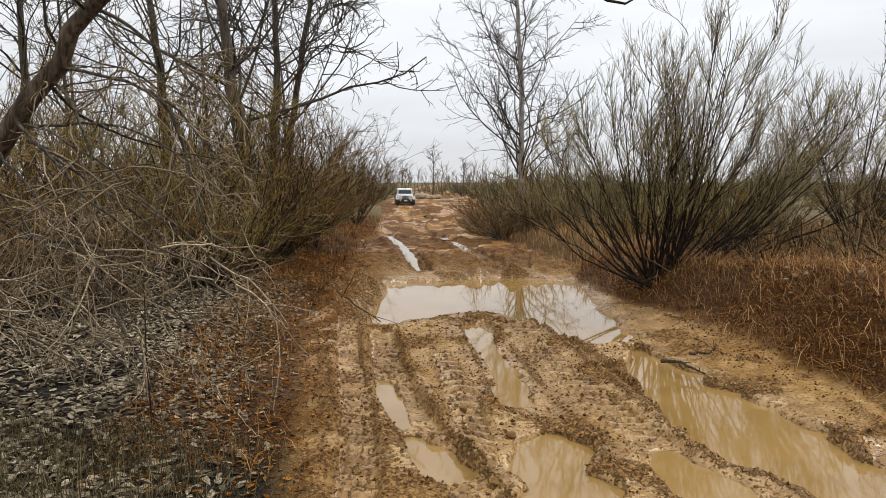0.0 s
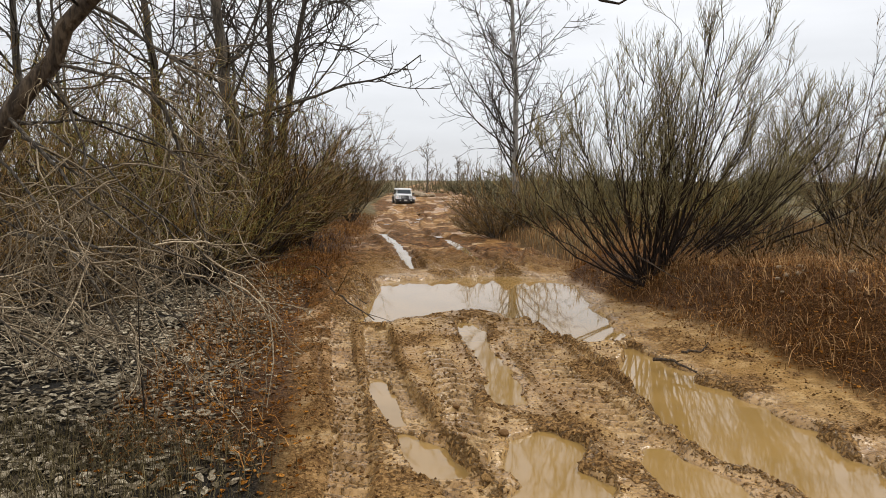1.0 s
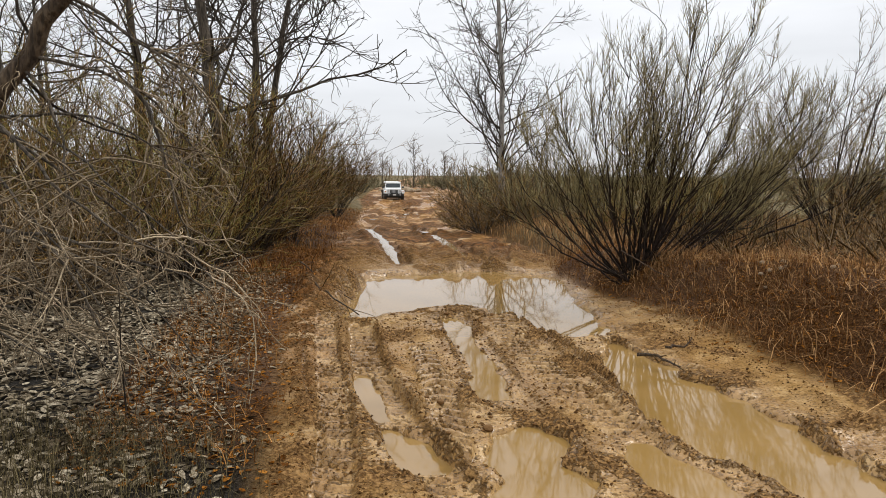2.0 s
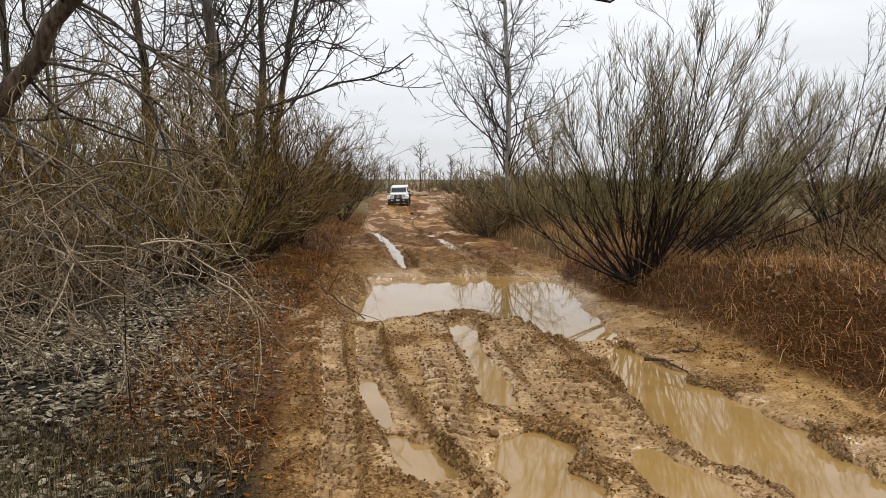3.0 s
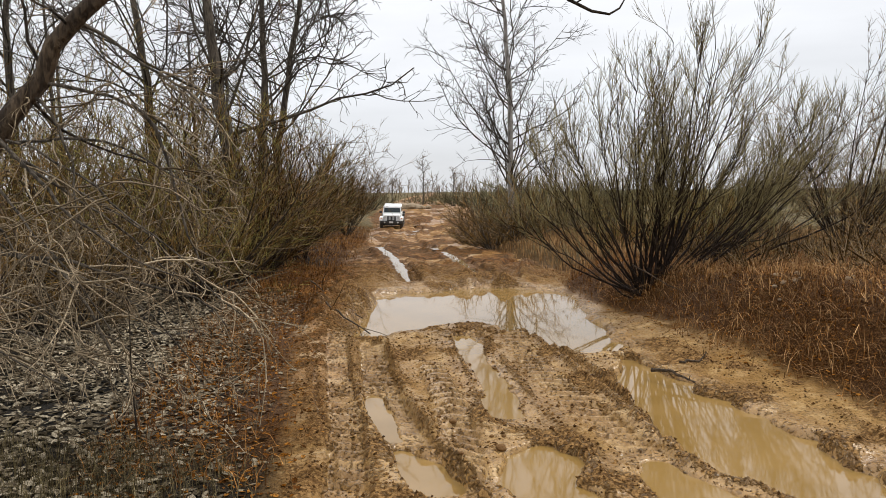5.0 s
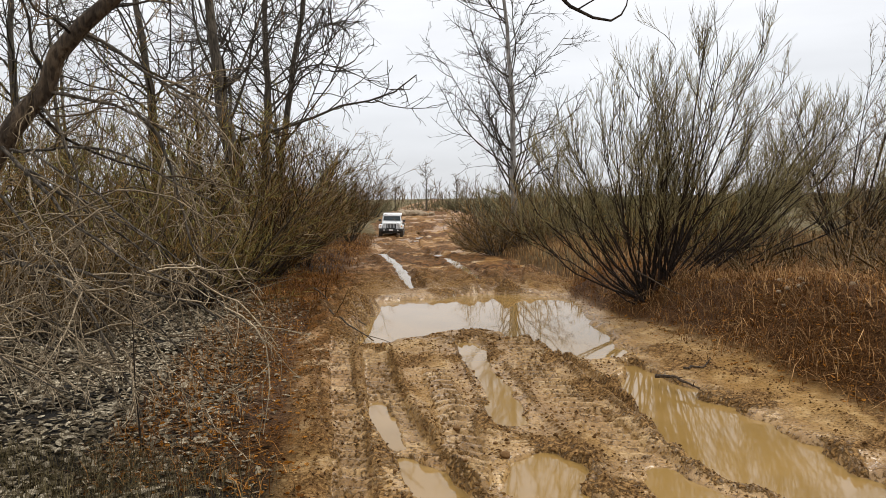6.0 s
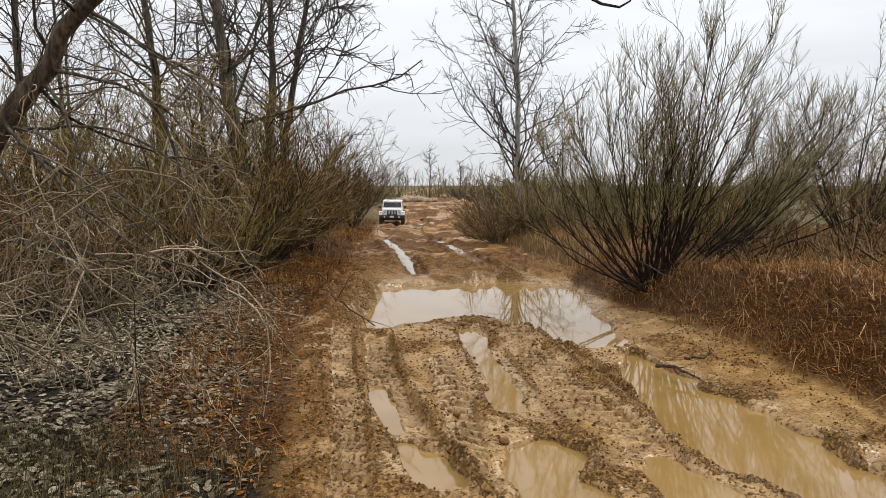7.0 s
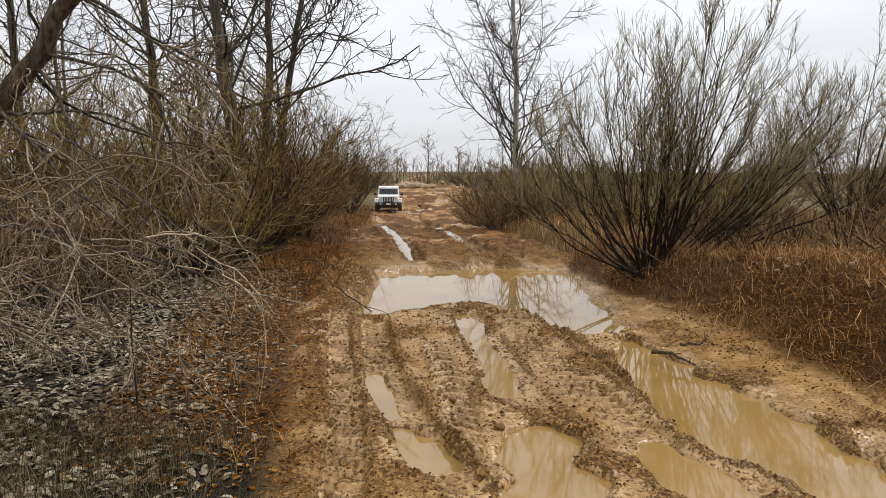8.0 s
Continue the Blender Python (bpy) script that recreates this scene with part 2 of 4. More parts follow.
def tubes(sets, sides):
    """Tapered tubes round many lines: sets of (P[b,k,3], R[b,k])."""
    vs, qs, base = [], [], 0
    for P, R in sets:
        b, k = R.shape
        t = np.gradient(P, axis=1)
        t /= np.linalg.norm(t, axis=2, keepdims=True) + 1e-9
        ref = np.where(np.abs(t[:, :1, 2:3]) > 0.8, np.array([1.0, 0.2, 0]), np.array([0, 0.2, 1.0]))
        u = np.cross(t, ref)
        u /= np.linalg.norm(u, axis=2, keepdims=True) + 1e-9
        w = np.cross(t, u)
        a = np.arange(sides) * 2 * np.pi / sides
        ring = P[:, :, None] + R[:, :, None, None] * (np.cos(a)[:, None] * u[:, :, None] + np.sin(a)[:, None] * w[:, :, None])
        vs.append(ring.reshape(-1, 3))
        i = base + np.arange(b * k * sides).reshape(b, k, sides)
        j = np.roll(i, -1, axis=2)
        qs.append(np.stack([i[:, :-1], j[:, :-1], j[:, 1:], i[:, 1:]], -1).reshape(-1, 4))
        base += b * k * sides
    return np.concatenate(vs), np.concatenate(qs)


def lines(start, way, length, k, rng, wobble=0.12, lift=0.0):
    """Crooked lines that set out from start along way; lift bends them up (or down)."""
    b = len(start)
    d = way / np.linalg.norm(way, axis=1, keepdims=True)
    P = np.empty((b, k, 3))
    P[:, 0] = start
    for i in range(1, k):
        d = d + rng.normal(0, wobble, (b, 3))
        d[:, 2] += lift
        d /= np.linalg.norm(d, axis=1, keepdims=True)
        P[:, i] = P[:, i - 1] + d * (length / (k - 1))[:, None]
    return P


def taper(r0, k, end=0.35):
    return r0[:, None] * np.linspace(1, end, k)[None]


def sprout(P, R, n, k, length, rng, t=(0.25, 1.0), spread=(25, 55), wobble=0.12, lift=0.05, thick=0.55, end=0.35, rmin=0.0015, vary=0.4):
    """n side shoots on each of the lines P, thinner than their parent."""
    b, kp = R.shape
    who = np.repeat(np.arange(b), n)
    at = rng.uniform(t[0], t[1], b * n) * (kp - 1)
    i = np.minimum(at.astype(int), kp - 2)
    f = (at - i)[:, None]
    start = P[who, i] * (1 - f) + P[who, i + 1] * f
    tang = P[who, i + 1] - P[who, i]
    seg = np.linalg.norm(P[:, -1] - P[:, 0], axis=1)
    tang /= np.linalg.norm(tang, axis=1, keepdims=True) + 1e-9
    side = rng.normal(0, 1, (b * n, 3))
    side -= (side * tang).sum(1, keepdims=True) * tang
    side /= np.linalg.norm(side, axis=1, keepdims=True) + 1e-9
    ang = np.radians(rng.uniform(*spread, b * n))[:, None]
    way = tang * np.cos(ang) + side * np.sin(ang)
    ln = length * (1 + vary * rng.uniform(-1, 1, b * n)) * (1 - 0.45 * at / (kp - 1))
    if length < 0:
        ln = -ln * seg[who]
    r = np.maximum(thick * (R[who, i] * (1 - f[:, 0]) + R[who, i + 1] * f[:, 0]), rmin)
    return lines(start, way, ln, k, rng, wobble, lift), taper(r, k, end)


def fbm(x, y, scale, octaves, seed):
    """Smooth value noise of about -1..1, summed over octaves."""
    out, amp, tot = np.zeros_like(x), 1.0, 0.0
    for o in range(octaves):
        xs, ys = x / scale * 2**o + 17.3 * seed + 5.1 * o, y / scale * 2**o + 9.7 * seed + 3.3 * o
        xi, yi = np.floor(xs), np.floor(ys)
        fx, fy = xs - xi, ys - yi
        fx, fy = fx * fx * (3 - 2 * fx), fy * fy * (3 - 2 * fy)

        def h(a, b):
            s = np.sin(a * 127.1 + b * 311.7 + seed * 74.7) * 43758.5453
            return s - np.floor(s)
        n = (h(xi, yi) * (1 - fx) + h(xi + 1, yi) * fx) * (1 - fy) + (h(xi, yi + 1) * (1 - fx) + h(xi + 1, yi + 1) * fx) * fy
        out += amp * (2 * n - 1)
        tot += amp
        amp *= 0.5
    return out / tot


def lumps(x, y, size, seed):
    """Rounded lumps: 1 at a lump's middle, 0 at the seams between."""
    xs, ys = x / size, y / size
    xi, yi = np.floor(xs), np.floor(ys)
    best = np.full(x.shape, 9.0)
    for i in (-1, 0, 1):
        for j in (-1, 0, 1):
            cx, cy = xi + i, yi + j
            h = np.sin(cx * 127.1 + cy * 311.7 + seed * 13.7) * 43758.5453
            h2 = np.sin(cx * 269.5 + cy * 183.3 + seed * 7.1) * 43758.5453
            d = (cx + h - np.floor(h) - xs) ** 2 + (cy + h2 - np.floor(h2) - ys) ** 2
            best = np.minimum(best, d)
    return np.clip(1 - best, 0, 1)


def smooth(a, b, x):
    t = np.clip((x - a) / (b - a), 0, 1)
    return t * t * (3 - 2 * t)


# ---- the lie of the land ----
PROFILE_Y = [-50, 20, 30, 40, 50, 58, 61, 64.5, 67, 70, 76, 100, 200, 2000]
PROFILE_Z = [0, 0, -0.25, -0.6, -0.76, -0.82, -0.75, -0.55, -0.32, -0.28, -0.25, 0.2, 0.6, 0.9]
# wheel ruts: x, y along the track; half width; depth; bank raised beside it; tyre lugs
RUTS = [
    ([(-1.42, 11.0), (-1.31, 10.24), (-1.02, 8.05), (-0.80, 6.8), (-0.68, 5.88), (-0.58, 4.88), (-0.5, 3.5)], 0.16, 0.02, 0.01, 3),
    ([(-1.56, 9.85), (-1.17, 7.38), (-0.95, 6.47), (-0.76, 5.63), (-0.70, 5.07)], 0.03, 0.025, 0.01, 0),
    ([(-0.83, 10.1), (-0.62, 8.25), (-0.41, 6.97), (-0.19, 6.02), (0.06, 5.3), (0.17, 5.0), (0.5, 3.4)], 0.20, 0.085, 0.01, 1),
    ([(-0.02, 8.58), (0.15, 7.18), (0.21, 6.16), (0.24, 5.28)], 0.17, 0.02, 0.01, 2),
    ([(0.38, 10.9), (0.41, 10.5), (0.48, 9.56), (0.55, 8.63), (0.62, 7.86), (0.66, 7.21), (0.68, 6.5)], 0.19, 0.015, 0.01, 0),
    ([(1.08, 11.0), (1.14, 10.25), (1.19, 8.59), (1.32, 7.59), (1.46, 6.71), (1.60, 5.88), (1.66, 5.2)], 0.18, 0.05, 0.015, 1),
    ([(1.45, 10.6), (1.62, 9.0), (1.78, 7.9), (1.86, 7.0)], 0.05, 0.04, 0.02, 0),
    ([(-2.2, 30), (-2.1, 29.0), (-1.28, 24.0), (-0.83, 19.9), (-0.49, 16.6)], 0.28, 0.12, 0.05, 0),
    ([(0.2, 29), (0.28, 26.9), (0.69, 23.25), (0.97, 19.95), (1.2, 16.8)], 0.30, 0.10, 0.05, 0),
    ([(2.4, 22), (2.0, 19.5), (1.75, 17)], 0.25, 0.08, 0.06, 0),
    ([(-3.2, 66), (-2.7, 58), (-3.1, 52), (-3.0, 45), (-2.6, 35), (-2.2, 30)], 0.35, 0.1, 0.08, 0),
    ([(-1.6, 66), (-1.1, 58), (-1.5, 52), (-1.4, 45), (-0.7, 35), (0.2, 29)], 0.35, 0.1, 0.08, 0),
]
# ridges of crumbled mud pushed up between the ruts
RIDGES = [
    ([(-0.60, 9.86), (-0.40, 8.31), (-0.17, 6.98), (0.0, 6.16), (0.17, 5.5), (0.32, 4.97), (0.6, 4.0)], 0.05, 0.05),
    ([(0.66, 10.66), (0.90, 8.31), (1.01, 6.8), (1.13, 6.01), (1.20, 5.27), (1.19, 4.6)], 0.045, 0.032),
    ([(1.35, 10.67), (1.54, 8.88), (1.71, 7.38), (1.81, 6.31), (1.89, 5.5), (2.02, 5.17), (2.24, 4.92), (2.4, 4.2)], 0.045, 0.045),
    ([(1.49, 10.26), (1.75, 8.73), (1.90, 7.71), (1.93, 6.6)], 0.04, 0.035),
    ([(-1.62, 9.8), (-1.24, 7.6), (-1.0, 6.4), (-0.85, 5.0)], 0.05, 0.012),
    ([(-1.1, 10.0), (-0.86, 8.0), (-0.62, 6.6), (-0.42, 5.4)], 0.05, 0.012),
    ([(0.25, 10.4), (0.36, 8.8), (0.44, 7.4), (0.46, 6.3)], 0.04, 0.03),
    ([(2.64, 8.59), (2.75, 8.06), (2.85, 7.18), (3.05, 6.3)], 0.06, 0.012),
    ([(2.75, 10.07), (3.22, 9.53), (3.24, 8.59)], 0.07, 0.02),
    ([(3.46, 7.6), (3.73, 7.08), (3.63, 6.3), (3.78, 5.6)], 0.08, 0.04),
    ([(3.2, 5.9), (3.16, 5.5), (3.25, 4.96), (3.4, 4.4)], 0.06, 0.07),
]
# hollows that hold water: centre line with half widths; depth
# (the fourth value is the level of the water)
HOLLOWS = [
    ([(-0.92, 10.8, 0.28), (-0.62, 11.5, 0.6), (-0.05, 12.6, 1.2), (-0.1, 14.7, 1.2), (0.55, 14.0, 1.7), (1.2, 14.7, 1.75), (1.5, 12.7, 1.25), (1.95, 11.2, 0.75), (2.17, 9.7, 0.42)], 0.34, -0.10),
    ([(2.42, 9.2, 0.10), (2.40, 8.47, 0.24), (2.38, 7.53, 0.46), (2.46, 6.77, 0.59), (2.53, 6.15, 0.62), (2.56, 5.63, 0.6), (2.68, 5.1, 0.5), (2.85, 4.4, 0.5), (2.95, 3.2, 0.6)], 0.30, -0.10),
    ([(0.85, 5.86, 0.12), (0.83, 5.6, 0.24), (0.82, 5.27, 0.32), (0.80, 4.9, 0.35), (0.8, 3.6, 0.34)], 0.2, -0.045),
    ([(1.68, 5.45, 0.13), (1.71, 5.2, 0.23), (1.76, 4.95, 0.22), (1.82, 4.5, 0.22)], 0.12, -0.035),
    ([(0.42, 10.4, 0.17), (0.48, 9.56, 0.16), (0.55, 8.63, 0.11), (0.62, 7.86, 0.12), (0.66, 7.21, 0.15), (0.67, 6.75, 0.18)], 0.05, -0.018),
    ([(-0.62, 7.65, 0.08), (-0.53, 7.13, 0.18), (-0.43, 6.6, 0.13), (-0.32, 6.25, 0.07)], 0.11, -0.085),
    ([(-0.26, 5.95, 0.08), (-0.12, 5.55, 0.18), (0.03, 5.15, 0.2)], 0.11, -0.085),
    ([(-2.05, 28.6, 0.14), (-1.28, 24.0, 0.12), (-0.83, 19.9, 0.13), (-0.52, 17.0, 0.1)], 0.14, -0.055),
    ([(0.36, 26.0, 0.10), (0.69, 23.25, 0.13), (0.97, 19.95, 0.10), (1.1, 18.4, 0.08)], 0.12, -0.055),
    ([(-3.9, 47.0, 0.45), (-3.2, 46.6, 0.4)], 0.15, -0.735),
    ([(-1.4, 49.6, 0.3), (0.2, 49.4, 0.5), (1.7, 49.8, 0.35)], 0.15, -0.775),
    ([(0.2, 30.4, 0.3), (1.1, 30.7, 0.35)], 0.15, -0.29),
    ([(-1.0, 54.8, 0.7), (-0.5, 54.4, 0.7)], 0.15, -0.83),
    ([(-4.4, 62.6, 0.8), (-2.4, 62.3, 0.9)], 0.15, -0.69),
    ([(2.3, 21.0, 0.16), (2.6, 20.2, 0.22), (2.75, 19.3, 0.16)], 0.1, -0.045),
]


def along(points, x, y):
    """Distance to a broken line, the way along it, the side, and its third value (a width)."""
    best, far = np.full(x.shape, 1e9), np.full(x.shape, 1e9)
    s_at, side, val = np.zeros_like(x), np.zeros_like(x), np.zeros_like(x)
    run = 0.0
    for p, q in zip(points[:-1], points[1:]):
        dx, dy = q[0] - p[0], q[1] - p[1]
        ln = math.hypot(dx, dy)
        t = np.clip(((x - p[0]) * dx + (y - p[1]) * dy) / ln**2, 0, 1)
        ex, ey = x - p[0] - t * dx, y - p[1] - t * dy
        d = np.hypot(ex, ey)
        w = p[2] * (1 - t) + q[2] * t if len(p) > 2 else 0.0 * t
        near = d - w < best
        best = np.where(near, d - w, best)
        far = np.where(near, d, far)
        s_at = np.where(near, run + t * ln, s_at)
        side = np.where(near, np.sign(ex * dy - ey * dx) * d, side)
        val = np.where(near, w, val)
        run += ln
    return far, s_at, side, val


def edges(y):
    """Where the road's two sides run."""
    left = np.interp(y, [0, 4.7, 6, 8, 10, 12, 15, 20, 27, 45, 60, 70, 120], [-0.9, -1.12, -1.32, -1.65, -1.95, -2.1, -2.25, -2.45, -2.9, -4.0, -4.8, -6.0, -7])
    right = np.interp(y, [0, 5, 7, 9, 11, 13, 15.5, 18, 22, 30, 45, 70, 120], [4.8, 4.4, 4.1, 3.75, 3.55, 3.3, 2.9, 3.0, 2.9, 2.3, 2.6, 4.0, 5])
    return left, right


def land(x, y):
    """Height of the ground and its zones: mud, wet, rust, grass, broken, clay."""
    z = np.interp(y, PROFILE_Y, PROFILE_Z)
    wob = fbm(x, y, 1.6, 3, 3)
    left, right = edges(y)
    inl, inr = x - left + 0.3 * wob, right - x + 0.35 * wob
    mud = smooth(-0.15, 0.2, np.minimum(inl, inr))
    # banks
    far = smooth(26, 60, y)
    rise = np.interp(y, [0, 6, 9, 12, 15, 20, 30, 60], [0.75, 0.85, 0.9, 0.72, 0.55, 0.4, 0.35, 0.5])
    z = z + rise * smooth(-0.1, 1.15, -inr) + 0.25 * smooth(2, 9, -inr) * (1 - far)
    z = z + 0.14 * smooth(0.0, 1.2, -inl) + 0.25 * smooth(2, 9, -inl)
    z = z + 0.07 * wob * (1 - mud) + 0.05 * fbm(x, y, 0.5, 4, 7) * (1 - mud)
    rough = fbm(x, y, 0.24, 6, 11)
    near = smooth(30, 14, y)
    flat = z.copy()
    z = z + mud * (0.035 * fbm(x, y, 0.9, 3, 5) + (0.03 + 0.025 * smooth(0.3, -0.5, fbm(x, y, 1.7, 2, 19))) * rough)
    z = z + mud * (1 - near) * 0.17 * fbm(x, y * 0.8, 1.0, 6, 23)
    # churned mud past and beside the pond
    churn = np.maximum(smooth(16.0, 17.2, y) * smooth(24, 19, y), smooth(1.0, 0.3, np.hypot((x + 1.75) / 1.0, (y - 13.2) / 2.6)))
    z = z + mud * smooth(1.0, 0.4, np.hypot((x + 1.75) / 0.9, (y - 13.0) / 2.4)) * (0.05 + 0.30 * lumps(x, y, 0.42, 6) * lumps(x, y, 0.2, 7))
    z = z + mud * churn * (0.01 + 0.15 * np.maximum(fbm(x, y, 0.8, 5, 29), -0.3) + 0.15 * lumps(x, y, 0.5, 8) * lumps(x, y, 0.27, 9))
    wet = smooth(-0.4, 0.6, fbm(x, y, 2.1, 3, 41)) * 0.8
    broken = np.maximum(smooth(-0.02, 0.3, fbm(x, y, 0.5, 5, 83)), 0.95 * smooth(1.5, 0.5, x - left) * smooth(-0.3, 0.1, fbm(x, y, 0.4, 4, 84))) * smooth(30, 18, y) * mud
    z = z + broken * (0.03 * lumps(x, y, 0.042, 1) + 0.008 * lumps(x, y, 0.08, 2) - 0.022)
    z = z + mud * smooth(26, 12, y) * 0.018 * (lumps(x, y, 0.042, 3) - 0.6) * (0.15 + 0.65 * smooth(-0.2, 0.4, fbm(x, y, 0.35, 3, 91)))
    wet = wet * (1 - 0.7 * broken)
    tex = z - flat
    for pts, hw, deep, lip, lug in RUTS:
        d, s, side, _ = along(pts, x, y)
        w = hw * (1 + 0.18 * fbm(x, y, 0.6, 2, 53))
        groove = smooth(w * 1.15, w * 0.75, d)
        z = z - deep * groove + lip * np.exp(-(((d - w * 1.45) / (0.42 * w + 0.03)) ** 2)) * (0.7 + 0.9 * fbm(x, y, 0.22, 3, 59))
        if lug:
            z = z - 0.9 * tex * groove
            broken = broken * (1 - 0.75 * groove)
            chev = -np.abs(side) * 0.7 if lug == 2 else side * 0.35
            ph = np.sin((s + chev) * 2 * np.pi / (0.17 if lug == 1 else 0.2))
            keep = 0.5 + 0.5 * smooth(-0.35, 0.1, fbm(x, y, 0.9, 2, 61))
            z = z + (0.045 if lug == 3 else 0.10) * groove * smooth(0.0, 0.3, ph) * keep - 0.035 * groove
        wet = np.maximum(wet, groove * 0.9)
    for pts, hw, high in RIDGES:
        d, s, side, _ = along(pts, x, y)
        d = d + 0.022 * fbm(x, y, 0.3, 3, 73)
        crest = np.exp(-((d / hw) ** 2)) * (0.45 + 0.55 * smooth(-0.5, 0.2, fbm(x, y, 0.8, 2, 79)))
        z = z + crest * (high * 0.8 + high * 0.3 * lumps(x, y, 0.05, 4) + high * 0.4 * lumps(x, y, 0.04, 5))
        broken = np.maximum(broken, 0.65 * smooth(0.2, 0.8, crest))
    water = np.zeros_like(x)
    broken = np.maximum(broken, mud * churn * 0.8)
    shapes = []
    for i, (pts, deep, level) in enumerate(HOLLOWS):
        d, s, side, hw = along(pts, x, y)
        if i < 2:
            # the mud shelves gently into the two large puddles on their open side
            z = z - 0.04 * smooth(0.9, 0.05, d - hw) * smooth(2.4, 2.7, x + 0.02 * (y - 7))
        d = d + 0.32 * np.minimum(hw * 2.4, 0.8) * fbm(x, y, 0.4, 5, 67)
        shapes.append((d, hw, deep, level))
        rim = smooth(hw * 1.5 + 0.25, hw * 1.3 + 0.12, d)
        z = np.where(rim > 0.01, np.maximum(z, z * (1 - rim) + (level + 0.012 + 0.01 * rough) * rim), z)
    for d, hw, deep, level in shapes:
        m = smooth(hw * 1.08 + 0.02, hw * 0.8, d)
        z = z * (1 - m) + np.minimum(z, level - 0.012 - deep * 0.3 * m) * m
        wet = np.maximum(wet, smooth(hw + 0.45, hw, d))
        water = np.maximum(water, m)
    # the tongue of ridged mud that ends at the pond
    z = z + 0.07 * np.exp(-(((y - 10.75 + 0.25 * np.abs(x - 0.5)) / 0.22) ** 2)) * smooth(1.5, 1.1, np.abs(x - 0.35)) * (0.6 + 0.8 * fbm(x, y, 0.3, 3, 71)) * (1 - water)
    rust = np.maximum(smooth(-1.25, -0.25, inl + 0.5 * wob) * smooth(4.6, 6.5, y), smooth(-2.2, -0.1, inr + 0.6 * wob) * smooth(0.5, 1.5, x))
    grass = np.maximum(smooth(16, 20, y) * smooth(0.5, -1.5, inr), smooth(40, 70, y))
    wet = wet * (0.15 + 0.85 * smooth(24, 15, y)) + 0.5 * smooth(20, 26, y) * smooth(0.14, 0.2, fbm(x, y * 0.4, 1.1, 4, 97))
    # far dark patches: colour in place of the relief's shading
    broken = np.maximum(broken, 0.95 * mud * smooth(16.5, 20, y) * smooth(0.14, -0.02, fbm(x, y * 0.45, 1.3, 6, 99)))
    clay = np.maximum(smooth(15, 22, y), smooth(0.9, 0.2, inl) * smooth(3, 11, y)) * (0.75 + 0.25 * fbm(x, y, 3.0, 3, 47))
    return z, mud, wet, rust, grass, broken * (1 - water), clay


def ground_z(x, y):
    return land(np.atleast_1d(np.asarray(x, float)), np.atleast_1d(np.asarray(y, float)))[0]


def spaced(stops):
    """Grid lines: (from, to, step) stretches one after another."""
    out = [np.arange(a, b, s) for a, b, s in stops]
    return np.concatenate(out + [np.array([stops[-1][1]])])


def build_ground():
    gx = spaced([(-2500, -500, 500), (-500, -100, 50), (-100, -30, 6), (-30, -8, 0.8), (-8, -2.5, 0.16), (-2.5, -1.6, 0.03), (-1.6, 2.9, 0.017), (2.9, 4.3, 0.03), (4.3, 7, 0.1), (7, 12, 0.3), (12, 40, 2), (40, 100, 8), (100, 500, 50), (500, 2500, 500)])
    gy = spaced([(-60, -4, 4), (-4, 3, 0.5), (3, 4.2, 0.05), (4.2, 8, 0.017), (8, 11.5, 0.024), (11.5, 18, 0.055), (18, 30, 0.09), (30, 80, 0.28), (80, 150, 3), (150, 500, 25), (500, 3000, 500)])
    X, Y = np.meshgrid(gx, gy)
    x, y = X.ravel(), Y.ravel()
    z, mud, wet, rust, grass, broken, clay = land(x, y)
    i = np.arange(len(x)).reshape(X.shape)
    q = np.stack([i[:-1, :-1], i[:-1, 1:], i[1:, 1:], i[1:, :-1]], -1).reshape(-1, 4)
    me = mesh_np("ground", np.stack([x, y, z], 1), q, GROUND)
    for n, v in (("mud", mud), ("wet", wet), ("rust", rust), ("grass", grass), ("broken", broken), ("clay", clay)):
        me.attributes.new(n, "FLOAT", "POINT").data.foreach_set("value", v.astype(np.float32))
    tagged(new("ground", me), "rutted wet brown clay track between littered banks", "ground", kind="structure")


build_ground()


def puddle(label, pts, level):
    """A flat sheet of water along a hollow's line, its rim under the mud."""
    rows = []
    for p, q in zip(pts[:-1], pts[1:]):
        for t in np.linspace(0, 1, 5)[:-1]:
            rows.append([p[i] * (1 - t) + q[i] * t for i in range(3)])
    rows.append(list(pts[-1]))
    P = np.array(rows)
    d = np.gradient(P[:, :2], axis=0)
    d /= np.linalg.norm(d, axis=1, keepdims=True)
    w = P[:, 2:] * 1.25 + 0.1
    P[0, :2] -= d[0] * w[0]
    P[-1, :2] += d[-1] * w[-1]
    n = np.stack([-d[:, 1], d[:, 0]], 1)
    v = np.concatenate([np.c_[P[:, :2] + n * w * k, np.full(len(P), level)] for k in (-1, 0, 1)])
    i = np.arange(3 * len(P)).reshape(3, -1)
    q = np.stack([i[:-1, :-1], i[:-1, 1:], i[1:, 1:], i[1:, :-1]], -1).reshape(-1, 4)
    tagged(new("puddle", mesh_np("puddle", v, q, WATER)), label, "puddle", kind="structure")


